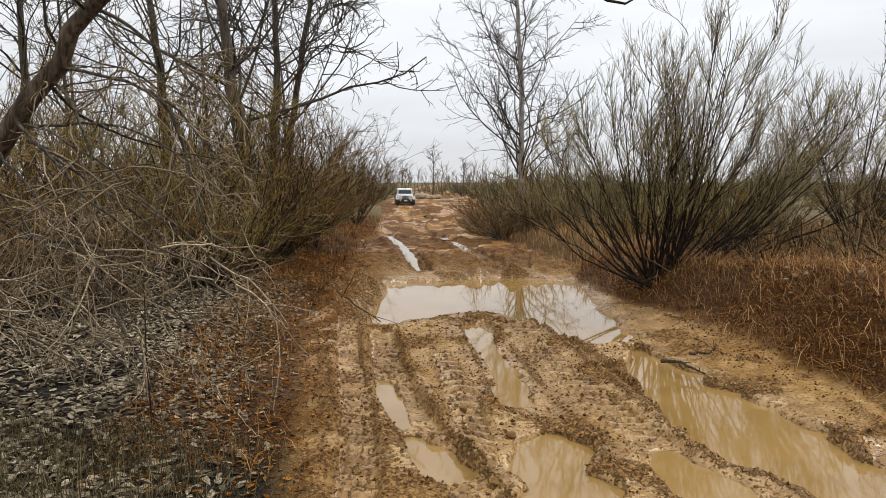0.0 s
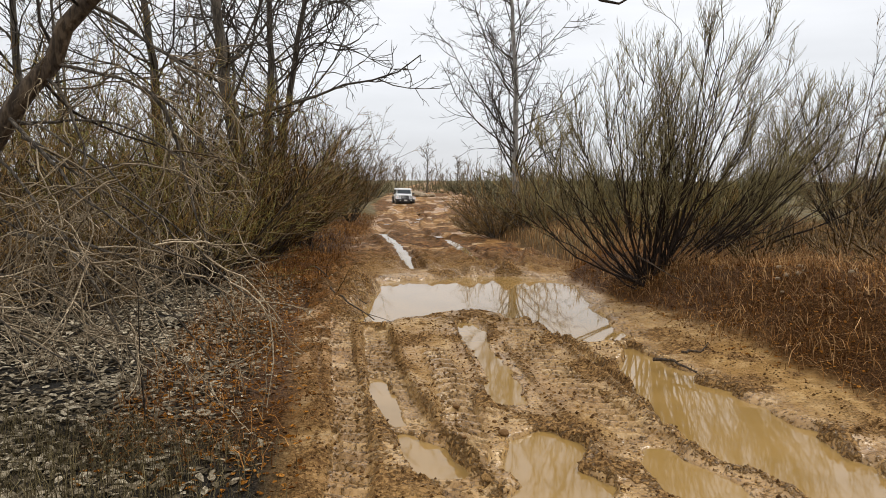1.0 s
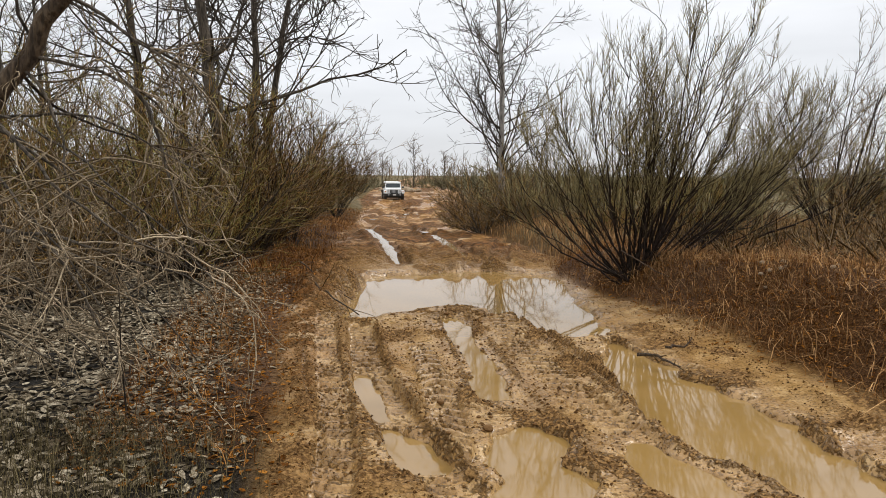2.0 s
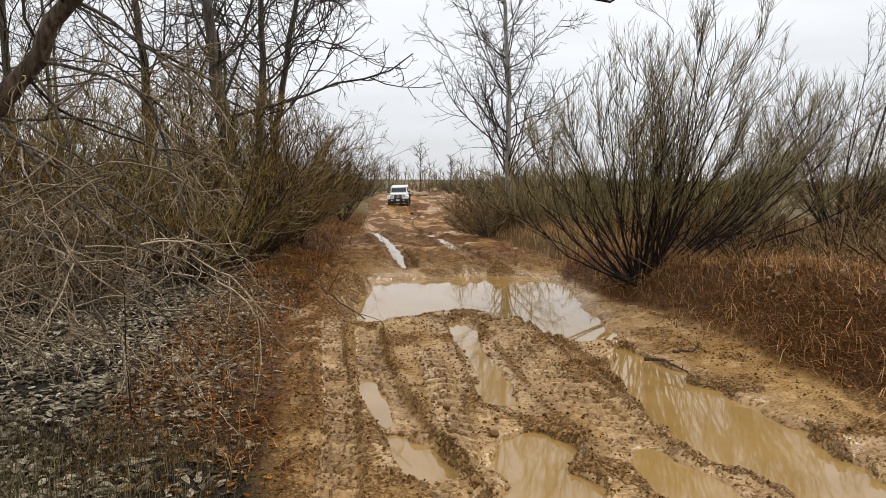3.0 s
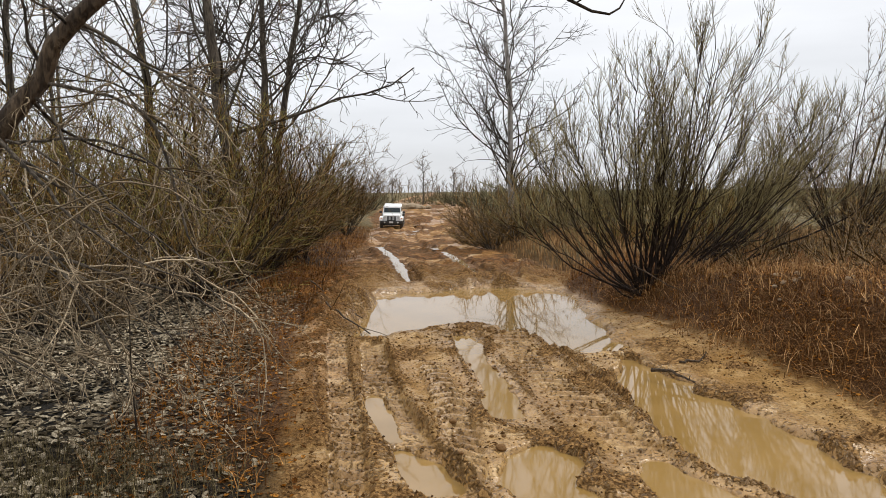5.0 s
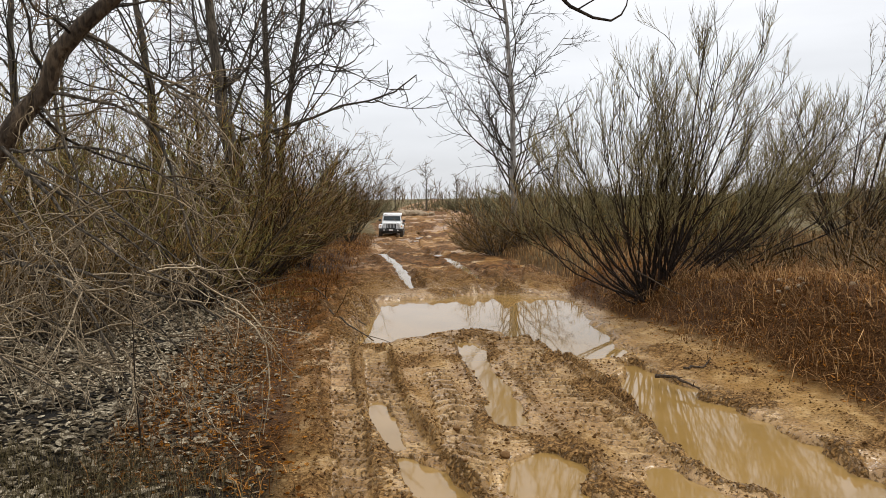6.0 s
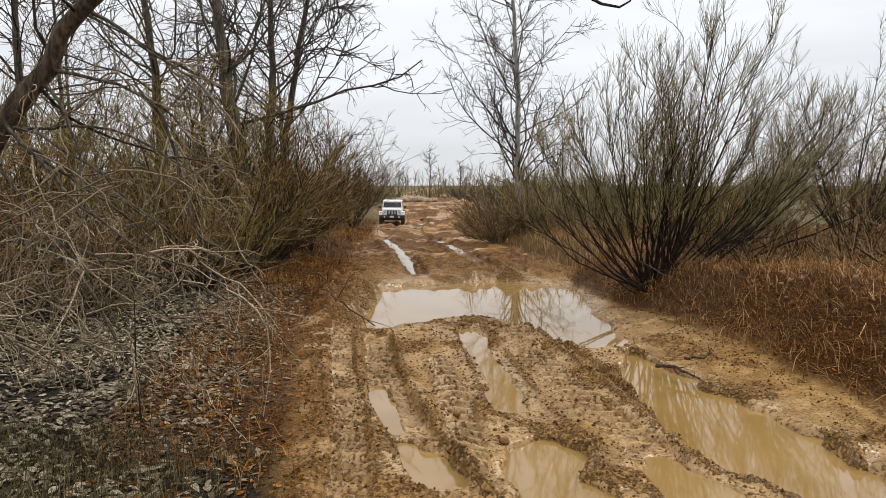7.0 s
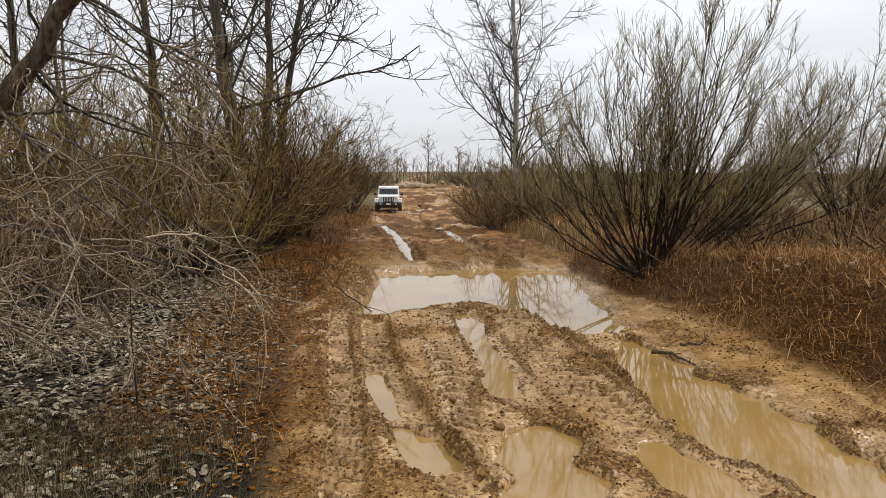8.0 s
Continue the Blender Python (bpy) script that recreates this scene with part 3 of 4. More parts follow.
LABELS = {7: "thin rill of water in a wheel rut", 8: "thin rill of water in a wheel rut"}
pond_v = np.array([(-1.7, 10.25), (1.3, 10.25), (1.6, 9.2), (1.85, 8.2), (1.88, 6.5), (1.95, 5.5), (2.1, 2.3), (3.8, 2.3), (3.4, 9.0), (3.1, 17.0), (-1.9, 17.0)])
tagged(new("puddle", mesh_np("puddle", np.c_[pond_v, np.full(len(pond_v), HOLLOWS[0][2])], np.array([np.arange(len(pond_v))]), WATER, False)),
       "wide still muddy puddle mirroring sky, running on along the track", "puddle", kind="structure")
for i, (pts, deep, level) in enumerate(HOLLOWS):
    if i > 1:
        puddle(LABELS.get(i, "shallow muddy puddle in a wheel rut"), pts, level)


# ---- plants ----
def plant(name, label, category, pos, pieces, group=""):
    """A plant in parts: pieces of (name, sets of lines, sides, material)."""
    e = new(name)
    e.location = pos
    tagged(e, label, category, group)
    for n, sets, sides, mat in pieces:
        if n in ("trunk", "stem", "limb"):
            for P, R in sets:
                for i in range(len(P)):
                    part_np(n, *tubes([(P[i:i + 1], R[i:i + 1])], sides), mat, e)
        else:
            tagged(part_np(n, *tubes(sets, sides), mat, e), kind="stuff")
    return e


def fan(rng, n, tilt, lengths, base=0.2, k=8, r=(0.012, 0.03), wobble=0.07, lift=0.05):
    """Stems that rise from one root and spread to a tilt of so many degrees."""
    az = rng.uniform(0, 2 * np.pi, n)
    ti = np.radians(tilt) * np.sqrt(rng.uniform(0.02, 1, n))
    way = np.stack([np.cos(az) * np.sin(ti), np.sin(az) * np.sin(ti), np.cos(ti)], 1)
    st = np.stack([np.cos(az) * base * rng.uniform(0, 1, n), np.sin(az) * base * rng.uniform(0, 1, n), np.full(n, -0.08)], 1)
    ln = rng.uniform(*lengths, n)
    return lines(st, way, ln, k, rng, wobble, lift), taper(rng.uniform(*r, n), k, 0.3)


def shrub(name, label, pos, seed, stems=16, tilt=60, lengths=(1.6, 3.0), detail=3, mats=(BARK_DARK, TWIG_DARK, TWIG_OLIVE), counts=(8, 7, 5), lift=0.05, fine=0.003, group="", reach=(0.5, 0.5, 0.55)):
    rng = np.random.default_rng(seed)
    S = fan(rng, stems, tilt, lengths, lift=lift)
    far = detail < 3
    B = sprout(*S, counts[0], 4 if far else 6, -reach[0], rng, (0.08, 1), (15, 50), 0.1, 0.07, 0.55, rmin=fine * 1.5)
    C = sprout(*B, counts[1], 3 if far else 4, -reach[1], rng, (0.1, 1), (15, 55), 0.13, 0.05, 0.6, rmin=fine)
    tw = [C]
    if not far:
        tw.append(sprout(*C, counts[2], 3, -reach[2], rng, (0.1, 1), (15, 55), 0.16, 0.05, 0.75, rmin=fine * 0.8))
    pieces = [("twigwork", [S], 4, mats[0])] if far else [("stem", [S], 5, mats[0])]
    tips = [("branchwork", [B], 3, mats[1]), ("twigwork", tw[:1], 3, mats[2] if far else TWIG_BROWN)]
    if not far:
        tips.append(("twigwork", tw[1:], 3, mats[2]))
    return plant(name, label, "shrub", pos, pieces + tips, group)


def tree(name, label, pos, seed, trunk, r0, limbs=16, limb_len=3.2, t0=0.25, counts=(8, 6, 4), mats=(BARK_GREY, BARK_GREY, TWIG_GREY), spread=(35, 70), lift=0.06, detail=3, fine=0.004, group="", wobble=0.13, thick=0.42):
    """A bare tree: trunk through the given points (from its foot), limbs, twigs."""
    rng = np.random.default_rng(seed)
    pts = np.array(trunk, float)
    s = np.linspace(0, len(pts) - 1, 14)
    P = np.stack([np.interp(s, np.arange(len(pts)), pts[:, i]) for i in range(3)], 1)[None]
    P[:, 1:-1, :2] += rng.normal(0, 0.03, P[:, 1:-1, :2].shape)
    R = taper(np.array([r0]), 14, 0.3)
    R[:, 0] *= 1.25
    A = sprout(P, R, limbs, 8, limb_len, rng, (t0, 0.97), spread, wobble * 0.8, lift, thick, 0.3, fine * 2.2)
    B = sprout(*A, counts[0], 6, -0.5, rng, (0.2, 1), (25, 60), wobble, lift * 0.5, 0.55, 0.35, fine * 1.5)
    C = sprout(*B, counts[1], 4, -0.55, rng, (0.1, 1), (25, 65), wobble * 1.2, 0.03, 0.6, 0.4, fine)
    tw = [C]
    if detail > 2:
        tw.append(sprout(*C, counts[2], 3, -0.6, rng, (0.2, 1), (25, 60), wobble, 0.03, 0.7, 0.5, fine * 0.8))
    return plant(name, label, "tree", pos, [("trunk", [(P, R)], 12, mats[0]), ("limb", [A], 6, mats[1]), ("branchwork", [B], 4, mats[2]), ("twigwork", tw, 3, mats[2])], group)


def bush_outline(u):
    """Where the big bush's crown ends, from its low left skirt over the top to the right: x and height from its root."""
    us = [0, 0.10, 0.20, 0.27, 0.33, 0.40, 0.45, 0.50, 0.58, 0.63, 0.70, 0.79, 0.88, 0.95, 1.0]
    xs = [-1.95, -2.25, -1.4, -0.75, -0.3, 0.25, 0.5, 1.0, 1.75, 2.1, 2.75, 3.5, 4.4, 4.0, 3.2]
    zs = [0.5, 1.9, 3.0, 3.4, 3.7, 3.75, 4.6, 4.9, 4.8, 3.7, 3.3, 3.45, 2.6, 1.3, 0.55]
    return np.interp(u, us, xs), np.interp(u, us, zs)


def big_bush():
    """The broom-like bush on the bank: dark stems that fan out and bend upwards, with upright twigs."""
    rng = np.random.default_rng(5)
    n, k = 62, 12
    ux = np.concatenate([np.linspace(0.06, 0.94, 44), rng.uniform(0.1, 0.9, n - 44)]) + rng.normal(0, 0.008, n)
    ox, oz = bush_outline(ux)
    reach = np.concatenate([rng.uniform(0.8, 0.93, 44), rng.uniform(0.45, 0.78, n - 44)])
    tip = np.stack([ox * reach, rng.normal(0, 0.75, n), oz * reach], 1)
    st = np.stack([rng.normal(0.05, 0.13, n) + np.sign(ox) * 0.07, rng.normal(0, 0.13, n), np.full(n, -0.12)], 1)
    ctl = st + (tip - st) * np.stack([rng.uniform(0.5, 0.66, n), rng.uniform(0.4, 0.7, n), rng.uniform(0.34, 0.46, n)], 1)
    t = np.linspace(0, 1, k)[None, :, None]
    P = st[:, None] * (1 - t) ** 2 + 2 * ctl[:, None] * t * (1 - t) + tip[:, None] * t**2
    P[:, 1:] += np.cumsum(rng.normal(0, 0.022, (n, k - 1, 3)), axis=1)
    S = P, taper(rng.uniform(0.014, 0.032, n), k, 0.2)
    B = sprout(*S, 8, 7, 1.2, rng, (0.36, 1), (12, 42), 0.09, 0.11, 0.7, rmin=0.009)
    C = sprout(*B, 5, 5, 0.66, rng, (0.25, 1), (12, 38), 0.09, 0.17, 0.6, rmin=0.0048)
    thin = lambda q: rng.random(len(q[0])) < np.clip((q[0][:, -1, 2] - 0.3) / 1.5, 0.0, 1)
    high = thin(C)
    C = C[0][high], C[1][high]
    D = sprout(*C, 3, 3, 0.34, rng, (0.1, 1), (12, 34), 0.1, 0.16, 0.75, rmin=0.0046)
    keep = thin(D)
    D = D[0][keep], D[1][keep]
    z = float(ground_z(3.64, 13.0)[0])
    plant("broom_bush", "large leafless bush with dark fanned stems and faintly green twigs", "bush", (3.64, 13.0, z),
          [("stem", [S], 5, BARK_RED), ("branchwork", [B], 3, TWIG_STEM), ("twigwork", [C, D], 3, TWIG_TAN)])


def at_ground(x, y, sink=0.0):
    return (x, y, float(ground_z(x, y)[0]) - sink)


big_bush()

# poplar with pale trunk, and the tangled scrub at its foot
tree("poplar_tree", "slim pale-barked leafless poplar rising from scrub", at_ground(3.2, 31.0), 11,
     [(0, 0, 0), (0.0, 0, 3), (-0.05, 0, 6.5), (-0.25, 0, 9.5), (-0.6, 0, 12.5)], 0.145, 44, 4.4, 0.15, (6, 4, 2),
     (BARK_PALE, TWIG_TREE, TWIG_TREE), (40, 75), 0.11, fine=0.011, thick=0.3, wobble=0.15)
for i, (x, y, s) in enumerate([(2.3, 29.5, 1.1), (3.3, 29.0, 1.15), (2.0, 32.0, 1.0), (4.4, 29.5, 1.1)]):
    shrub("scrub", "dense tangled grey scrub at the track's edge", at_ground(x, y), 20 + i, 22, 75, (1.2 * s, 2.7 * s), 3, (BARK_GREY, TWIG_BROWN, TWIG_PALE), (7, 5, 2), 0.02, 0.0085, "scrub along the track")

# leaning trunk close by, with limbs that hang over the bank
tree("leaning_tree", "leaning rough-barked trunk with drooping pale branches", (0, 0, 0), 31,
     [(-5.0, 6.4, 0.1), (-4.5, 6.3, 0.95), (-4.0, 6.15, 1.75), (-3.39, 6.0, 2.5), (-3.11, 6.0, 2.87), (-2.86, 6.0, 3.24), (-2.5, 6.0, 3.55), (-2.05, 6.0, 4.0), (-1.6, 6.1, 4.7), (-1.2, 6.15, 5.5)], 0.108, 12, 1.7, 0.4, (6, 4, 1),
     (BARK_BROWN, BARK_DARK, TWIG_GREY), (25, 75), -0.06, fine=0.0042, wobble=0.42, thick=0.2)


def hanging_limbs():
    """Pale dead limbs that sag from the leaning trunk into the thicket."""
    rng = np.random.default_rng(77)
    starts = np.array([(-3.75, 6.2, 2.45), (-3.9, 6.0, 2.3), (-4.1, 5.9, 2.2), (-4.3, 6.4, 2.1), (-4.0, 6.8, 2.3), (-4.6, 6.2, 1.9), (-4.4, 5.6, 1.9), (-4.3, 7.2, 2.4), (-4.9, 5.3, 1.6), (-4.3, 6.9, 1.5), (-4.0, 7.3, 1.3), (-4.5, 6.0, 1.3), (-3.9, 6.5, 1.5), (-4.2, 5.4, 1.2)])
    ends = np.array([(-2.0, 6.0, 1.55), (-2.7, 5.6, 0.9), (-3.0, 5.5, 0.5), (-3.2, 6.6, 0.6), (-2.3, 7.6, 1.1), (-3.1, 6.3, 1.1), (-2.9, 5.0, 0.35), (-2.6, 8.2, 1.5), (-3.4, 4.9, 0.5), (-1.9, 6.6, 0.35), (-1.7, 7.4, 0.5), (-2.3, 5.7, 0.3), (-1.9, 6.2, 0.7), (-2.6, 5.1, 0.3)])
    starts[:, 0] += 0.36
    starts = np.concatenate([starts, [(-3.08, 6.0, 2.8), (-3.25, 5.9, 2.45), (-2.4, 6.2, 2.75), (-2.72, 6.1, 3.36), (-3.2, 5.7, 2.45), (-3.0, 6.0, 2.9)]])
    ends = np.concatenate([ends, [(-2.25, 6.0, 1.95), (-1.1, 5.7, 1.6), (-1.54, 6.3, 1.72), (-1.8, 6.2, 2.45), (-2.4, 5.3, 1.05), (-1.6, 6.6, 2.2)]])
    way = ends - starts
    ln = np.linalg.norm(way, axis=1) * 1.08
    way[:, 2] += 0.3 * ln
    A = lines(starts, way, ln, 12, rng, 0.13, -0.05), taper(rng.uniform(0.011, 0.021, len(starts)), 12, 0.35)
    B = sprout(*A, 7, 8, -0.55, rng, (0.1, 1), (25, 65), 0.2, -0.06, 0.65, 0.45, 0.008)
    C = sprout(*B, 5, 6, -0.6, rng, (0.15, 1), (25, 65), 0.24, -0.07, 0.65, 0.45, 0.0052)
    D = sprout(*C, 2, 4, -0.5, rng, (0.15, 1), (25, 65), 0.22, -0.04, 0.7, 0.5, 0.0032)
    plant("fallen_branch", "pale dead limbs sagging into the thicket", "branch", (0, 0, 0), [("limb", [A], 6, BARK_GREY), ("branchwork", [B], 4, TWIG_PALE), ("twigwork", [C, D], 3, TWIG_PALE)])


hanging_limbs()

# tall bare trees behind the thicket
TALL = [(-4.65, 18.2, [(0, 0, 0), (-0.1, 0, 2.6), (-0.31, 0, 3.8), (-0.45, 0, 4.7), (-0.58, 0, 6.0), (-0.85, 0, 9), (-1.0, 0, 13)], 0.20, 41),
        (-4.55, 20.5, [(0, 0, 0), (0.0, 0, 2.9), (0.11, 0, 4.4), (0.08, 0, 5.2), (0.06, 0, 6.6), (0.2, 0, 9), (0.4, 0, 13)], 0.13, 42),
        (-4.6, 22.0, [(0, 0, 0), (0.15, 0, 3.1), (0.3, 0, 3.9), (0.53, 0, 5.6), (0.87, 0, 7.0), (1.1, 0, 9), (1.5, 0, 13)], 0.12, 43),
        (-7.25, 20.0, [(0, 0, 0), (-0.05, 0, 2.5), (-0.11, 0, 4.0), (-0.18, 0, 5.0), (-0.38, 0, 6.5), (-0.6, 0, 9), (-0.7, 0, 12)], 0.15, 44),
        (-12.0, 22.0, [(0, 0, 0), (0.0, 0, 4), (-0.05, 0, 5.5), (0.0, 0, 8), (-0.2, 0, 12)], 0.15, 45)]
for x, y, tr, r, sd in TALL:
    tree("bare_tree", "tall grey-barked leafless tree behind the thicket", at_ground(x, y), sd, tr, r, 22, 4.6, 0.2, (6, 4, 1), (BARK_GREY, TWIG_TREE, TWIG_TREE), fine=0.011, group="tall bare trees", lift=0.03, spread=(30, 75), wobble=0.22, thick=0.28)
for i, (x, y, h) in enumerate([(-17, 34, 11), (-12, 38, 10), (-22, 45, 13), (-9.5, 45, 9), (-15, 55, 12)]):
    tree("bare_tree", "distant leafless tree above the scrub", at_ground(x, y), 60 + i, [(0, 0, 0), (0.2, 0, h * 0.4), (0, 0, h)], 0.16, 24, 3.4, 0.15, (7, 5, 2), detail=2, fine=0.009, group="distant bare trees")

# thicket on the left-hand bank
THICKET = [(-4.2, 13.4, 26, 3.2, 64), (-5.6, 12.0, 20, 3.0, 62), (-4.5, 16.5, 22, 3.4, 56), (-4.4, 20.0, 20, 3.2, 54), (-4.9, 25.0, 20, 3.3, 52), (-5.5, 31.0, 20, 3.4, 52),
           (-7.2, 13.0, 22, 3.7, 60), (-9.5, 14.0, 22, 3.7, 60), (-7.5, 10.2, 20, 2.9, 62), (-5.9, 8.6, 18, 2.4, 62), (-9.5, 10.0, 18, 3.2, 60), (-6.3, 16.5, 22, 3.9, 55), (-12.5, 14.5, 20, 3.9, 58),
           (-5.2, 10.4, 16, 2.3, 66), (-7.9, 8.0, 16, 2.6, 62), (-8.6, 17.5, 20, 4.2, 55), (-11.5, 18.0, 20, 4.2, 55), (-5.2, 21.5, 20, 4.0, 52), (-5.6, 35.5, 18, 3.2, 54), (-6.2, 41.0, 18, 3.2, 54), (-5.0, 28.0, 18, 2.6, 54), (-6.6, 52.0, 18, 3.2, 58),
           (-3.9, 17.6, 20, 3.0, 50), (-5.3, 15.0, 20, 3.5, 50), (-6.9, 15.2, 20, 3.6, 50), (-8.2, 15.4, 20, 3.6, 50), (-4.4, 23.0, 18, 3.0, 48), (-10.6, 16.0, 20, 3.8, 50), (-3.85, 21.6, 20, 3.5, 34), (-4.9, 19.2, 20, 3.6, 36), (-6.2, 18.4, 18, 3.4, 40)]
for i, (x, y, n, h, t) in enumerate(THICKET):
    shrub("thicket_shrub", "dense leafless shrub with olive twigs in the thicket", at_ground(x, y), 100 + i, n, t, (h * 0.5, h * (1.0 if y < 15 else 1.2)), 3,
          (BARK_DARK, TWIG_GREY if y < 13 or i % 3 == 0 else TWIG_DARK, TWIG_GREY if y < 11 or (y > 15 and x > -5.2 and t > 45) else TWIG_BROWN if i % 4 == 1 and t > 45 else TWIG_OLIVE), (5, 4, 2) if x < -8 and y > 11 else (8, 6, 3) if y < 15 else (7, 5, 2), 0.045, 0.0062 if y < 11 else 0.0052 if y < 15 else 0.0075, "thicket shrubs")
shrub("thicket_shrub", "upright bare shrub leaning over the track", at_ground(-5.3, 46.0), 140, 24, 42, (3.0, 6.0), 3, (BARK_DARK, TWIG_DARK, TWIG_GREY), (8, 6, 3), 0.07, 0.009, "thicket shrubs")

# second bush and weeds on the other bank
shrub("bank_shrub", "tall leafless shrub on the bank with upright twigs", at_ground(9.6, 17.5), 150, 26, 55, (2.6, 4.6), 3, (BARK_DARK, TWIG_DARK, TWIG_GREY), (8, 6, 4), 0.06, 0.005)
for i, (x, y, h) in enumerate([(5.6, 16.5, 1.9), (7.2, 19.0, 2.2), (8.8, 22.0, 2.4), (5.0, 20.5, 1.7), (11.5, 19.5, 2.4)]):
    shrub("bank_shrub", "low olive-brown leafless shrub on the bank", at_ground(x, y), 340 + i, 20, 68, (h * 0.5, h), 3, (BARK_DARK, TWIG_BROWN, TWIG_OLIVE), (7, 5, 2), 0.03, 0.0065, "bank shrubs")
for i, (x, y, h) in enumerate([(6.2, 11.2, 0.9), (7.2, 12.0, 1.1), (6.6, 13.6, 1.0), (8.4, 13.2, 1.3), (5.7, 10.2, 0.6), (7.4, 10.6, 0.9), (9.5, 14, 1.2), (5.6, 15.5, 1.2), (7.4, 17, 1.4), (5.9, 9.0, 0.8), (6.8, 9.6, 0.9), (6.4, 8.0, 0.7), (7.8, 11.6, 1.1), (5.3, 12.4, 0.7), (8.9, 11.8, 1.2), (5.2, 14.2, 0.9)]):
    shrub("weed", "dry grey weed stalks on the bank", at_ground(x, y), 160 + i, 18, 68, (h * 0.5, h), 3, (TWIG_DARK, TWIG_GREY, TWIG_GREY), (5, 4, 1), 0.02, 0.0055, "bank weeds")

# distant scrub: a few kinds, repeated
KINDS = [shrub("far_scrub", "low olive-brown scrub in the distance", at_ground(-9 + i, 75.0 + 6 * i), 180 + i, 26, 70, (1.4, 3.0), 2, (BARK_DARK, TWIG_FAR, TWIG_FAR), (4, 3), 0.03, 0.03, "distant scrub") for i in range(3)]
prng = random.Random(4)
for i in range(30):
    y = prng.uniform(34, 150) if i < 24 else prng.uniform(20, 60)
    lf, rt = edges(np.array([y]))
    side = prng.random() < 0.62
    x = float(rt[0]) + 1.5 + abs(prng.gauss(0, 0.28)) * y if side else float(lf[0]) - 1.8 - abs(prng.gauss(0, 0.2)) * y
    if i >= 24:
        x = float(rt[0]) + 3 + prng.random() * 22
    if y > 95:
        x = prng.uniform(8, 80) if prng.random() < 0.6 else prng.uniform(-60, -14)
    s = prng.uniform(0.6, 1.15) * (1.0 if y < 80 else 1.2)
    copy_thing(KINDS[i % 3], pose(*at_ground(x, y), 0, 0, prng.uniform(0, 360)) @ Matrix.Scale(s, 4))
for x, y, s in [(4.4, 50, 0.8), (5.4, 58, 0.95), (4.6, 68, 0.9), (7.0, 64, 1.1), (9.0, 74, 1.1), (6.0, 80, 1.0), (3.8, 90, 0.9), (10.5, 88, 1.2), (2.6, 99, 0.9), (-8.0, 64, 1.0), (-9.0, 72, 1.1), (7.5, 48, 1.0), (6.2, 40, 0.9)]:
    copy_thing(KINDS[0], pose(*at_ground(x, y), 0, 0, 40 * x + 7 * y) @ Matrix.Scale(s, 4))
FAR_TREES = [(-1.4, 105, 6.2), (3.0, 112, 5.2), (-6.8, 125, 5), (11, 130, 7)]
for i, (x, y, h) in enumerate(FAR_TREES):
    tree("far_tree", "small leafless tree on the skyline", at_ground(x, y), 200 + i, [(0, 0, 0), (0.1, 0, h * 0.5), (0, 0, h)], 0.09, 20, 1.9, 0.2, (5, 4, 2), detail=2, fine=0.013, group="skyline trees")


def scrub_belt():
    """Low scrub beyond the road's end: countless short thick twigs in clumps."""
    rng = np.random.default_rng(19)
    n = 150
    cy = rng.uniform(78, 170, n)
    cx = rng.uniform(-0.75, 0.75, n) * cy
    free = (cx > np.interp(cy, [78, 100, 110], [3.5, 1.0, -90])) | (cx < np.interp(cy, [78, 100, 110], [-8.5, -7.0, 90]))
    cx, cy = cx[free], cy[free]
    m = 20
    x, y = (np.repeat(c, m) + rng.normal(0, 1.1, len(c) * m) for c in (cx, cy))
    st = np.stack([x, y, ground_z(x, y) - 0.1], 1)
    S = lines(st, np.array([[0, 0, 1.0]]) + rng.normal(0, 0.75, (len(x), 3)), rng.uniform(0.7, 2.0, len(x)), 4, rng, 0.1, 0.05), taper(rng.uniform(0.03, 0.06, len(x)), 4)
    A = sprout(*S, 4, 3, -0.6, rng, (0.1, 1), (15, 55), 0.1, 0.05, 0.7, rmin=0.03)
    tagged(new("scrub_belt", mesh_np("scrub_belt", *tubes([S, A], 3), TWIG_FAR)), "low olive-brown scrub beyond the track's end", "scrub", kind="stuff")


scrub_belt()


def far_woods():
    """Distant woodland: rows of upright bare stems, too many to count."""
    rng = np.random.default_rng(9)
    n = 700
    y = rng.uniform(170, 420, n)
    x = rng.uniform(-1.0, 1.0, n) * y * 0.9
    st = np.stack([x, y, ground_z(x, y) - 0.2], 1)
    S = lines(st, np.array([[0, 0, 1.0]]) + rng.normal(0, 0.12, (n, 3)), rng.uniform(3, 7.5, n), 4, rng, 0.06, 0), taper(rng.uniform(0.06, 0.14, n), 4)
    A = sprout(*S, 9, 3, -0.5, rng, (0.1, 1), (20, 60), 0.1, 0.05, 0.6, rmin=0.06)
    v, q = tubes([S, A], 3)
    tagged(new("far_woods", mesh_np("far_woods", v, q, TWIG_GREY)), "hazy line of bare woodland on the horizon", "woodland", kind="stuff")


far_woods()


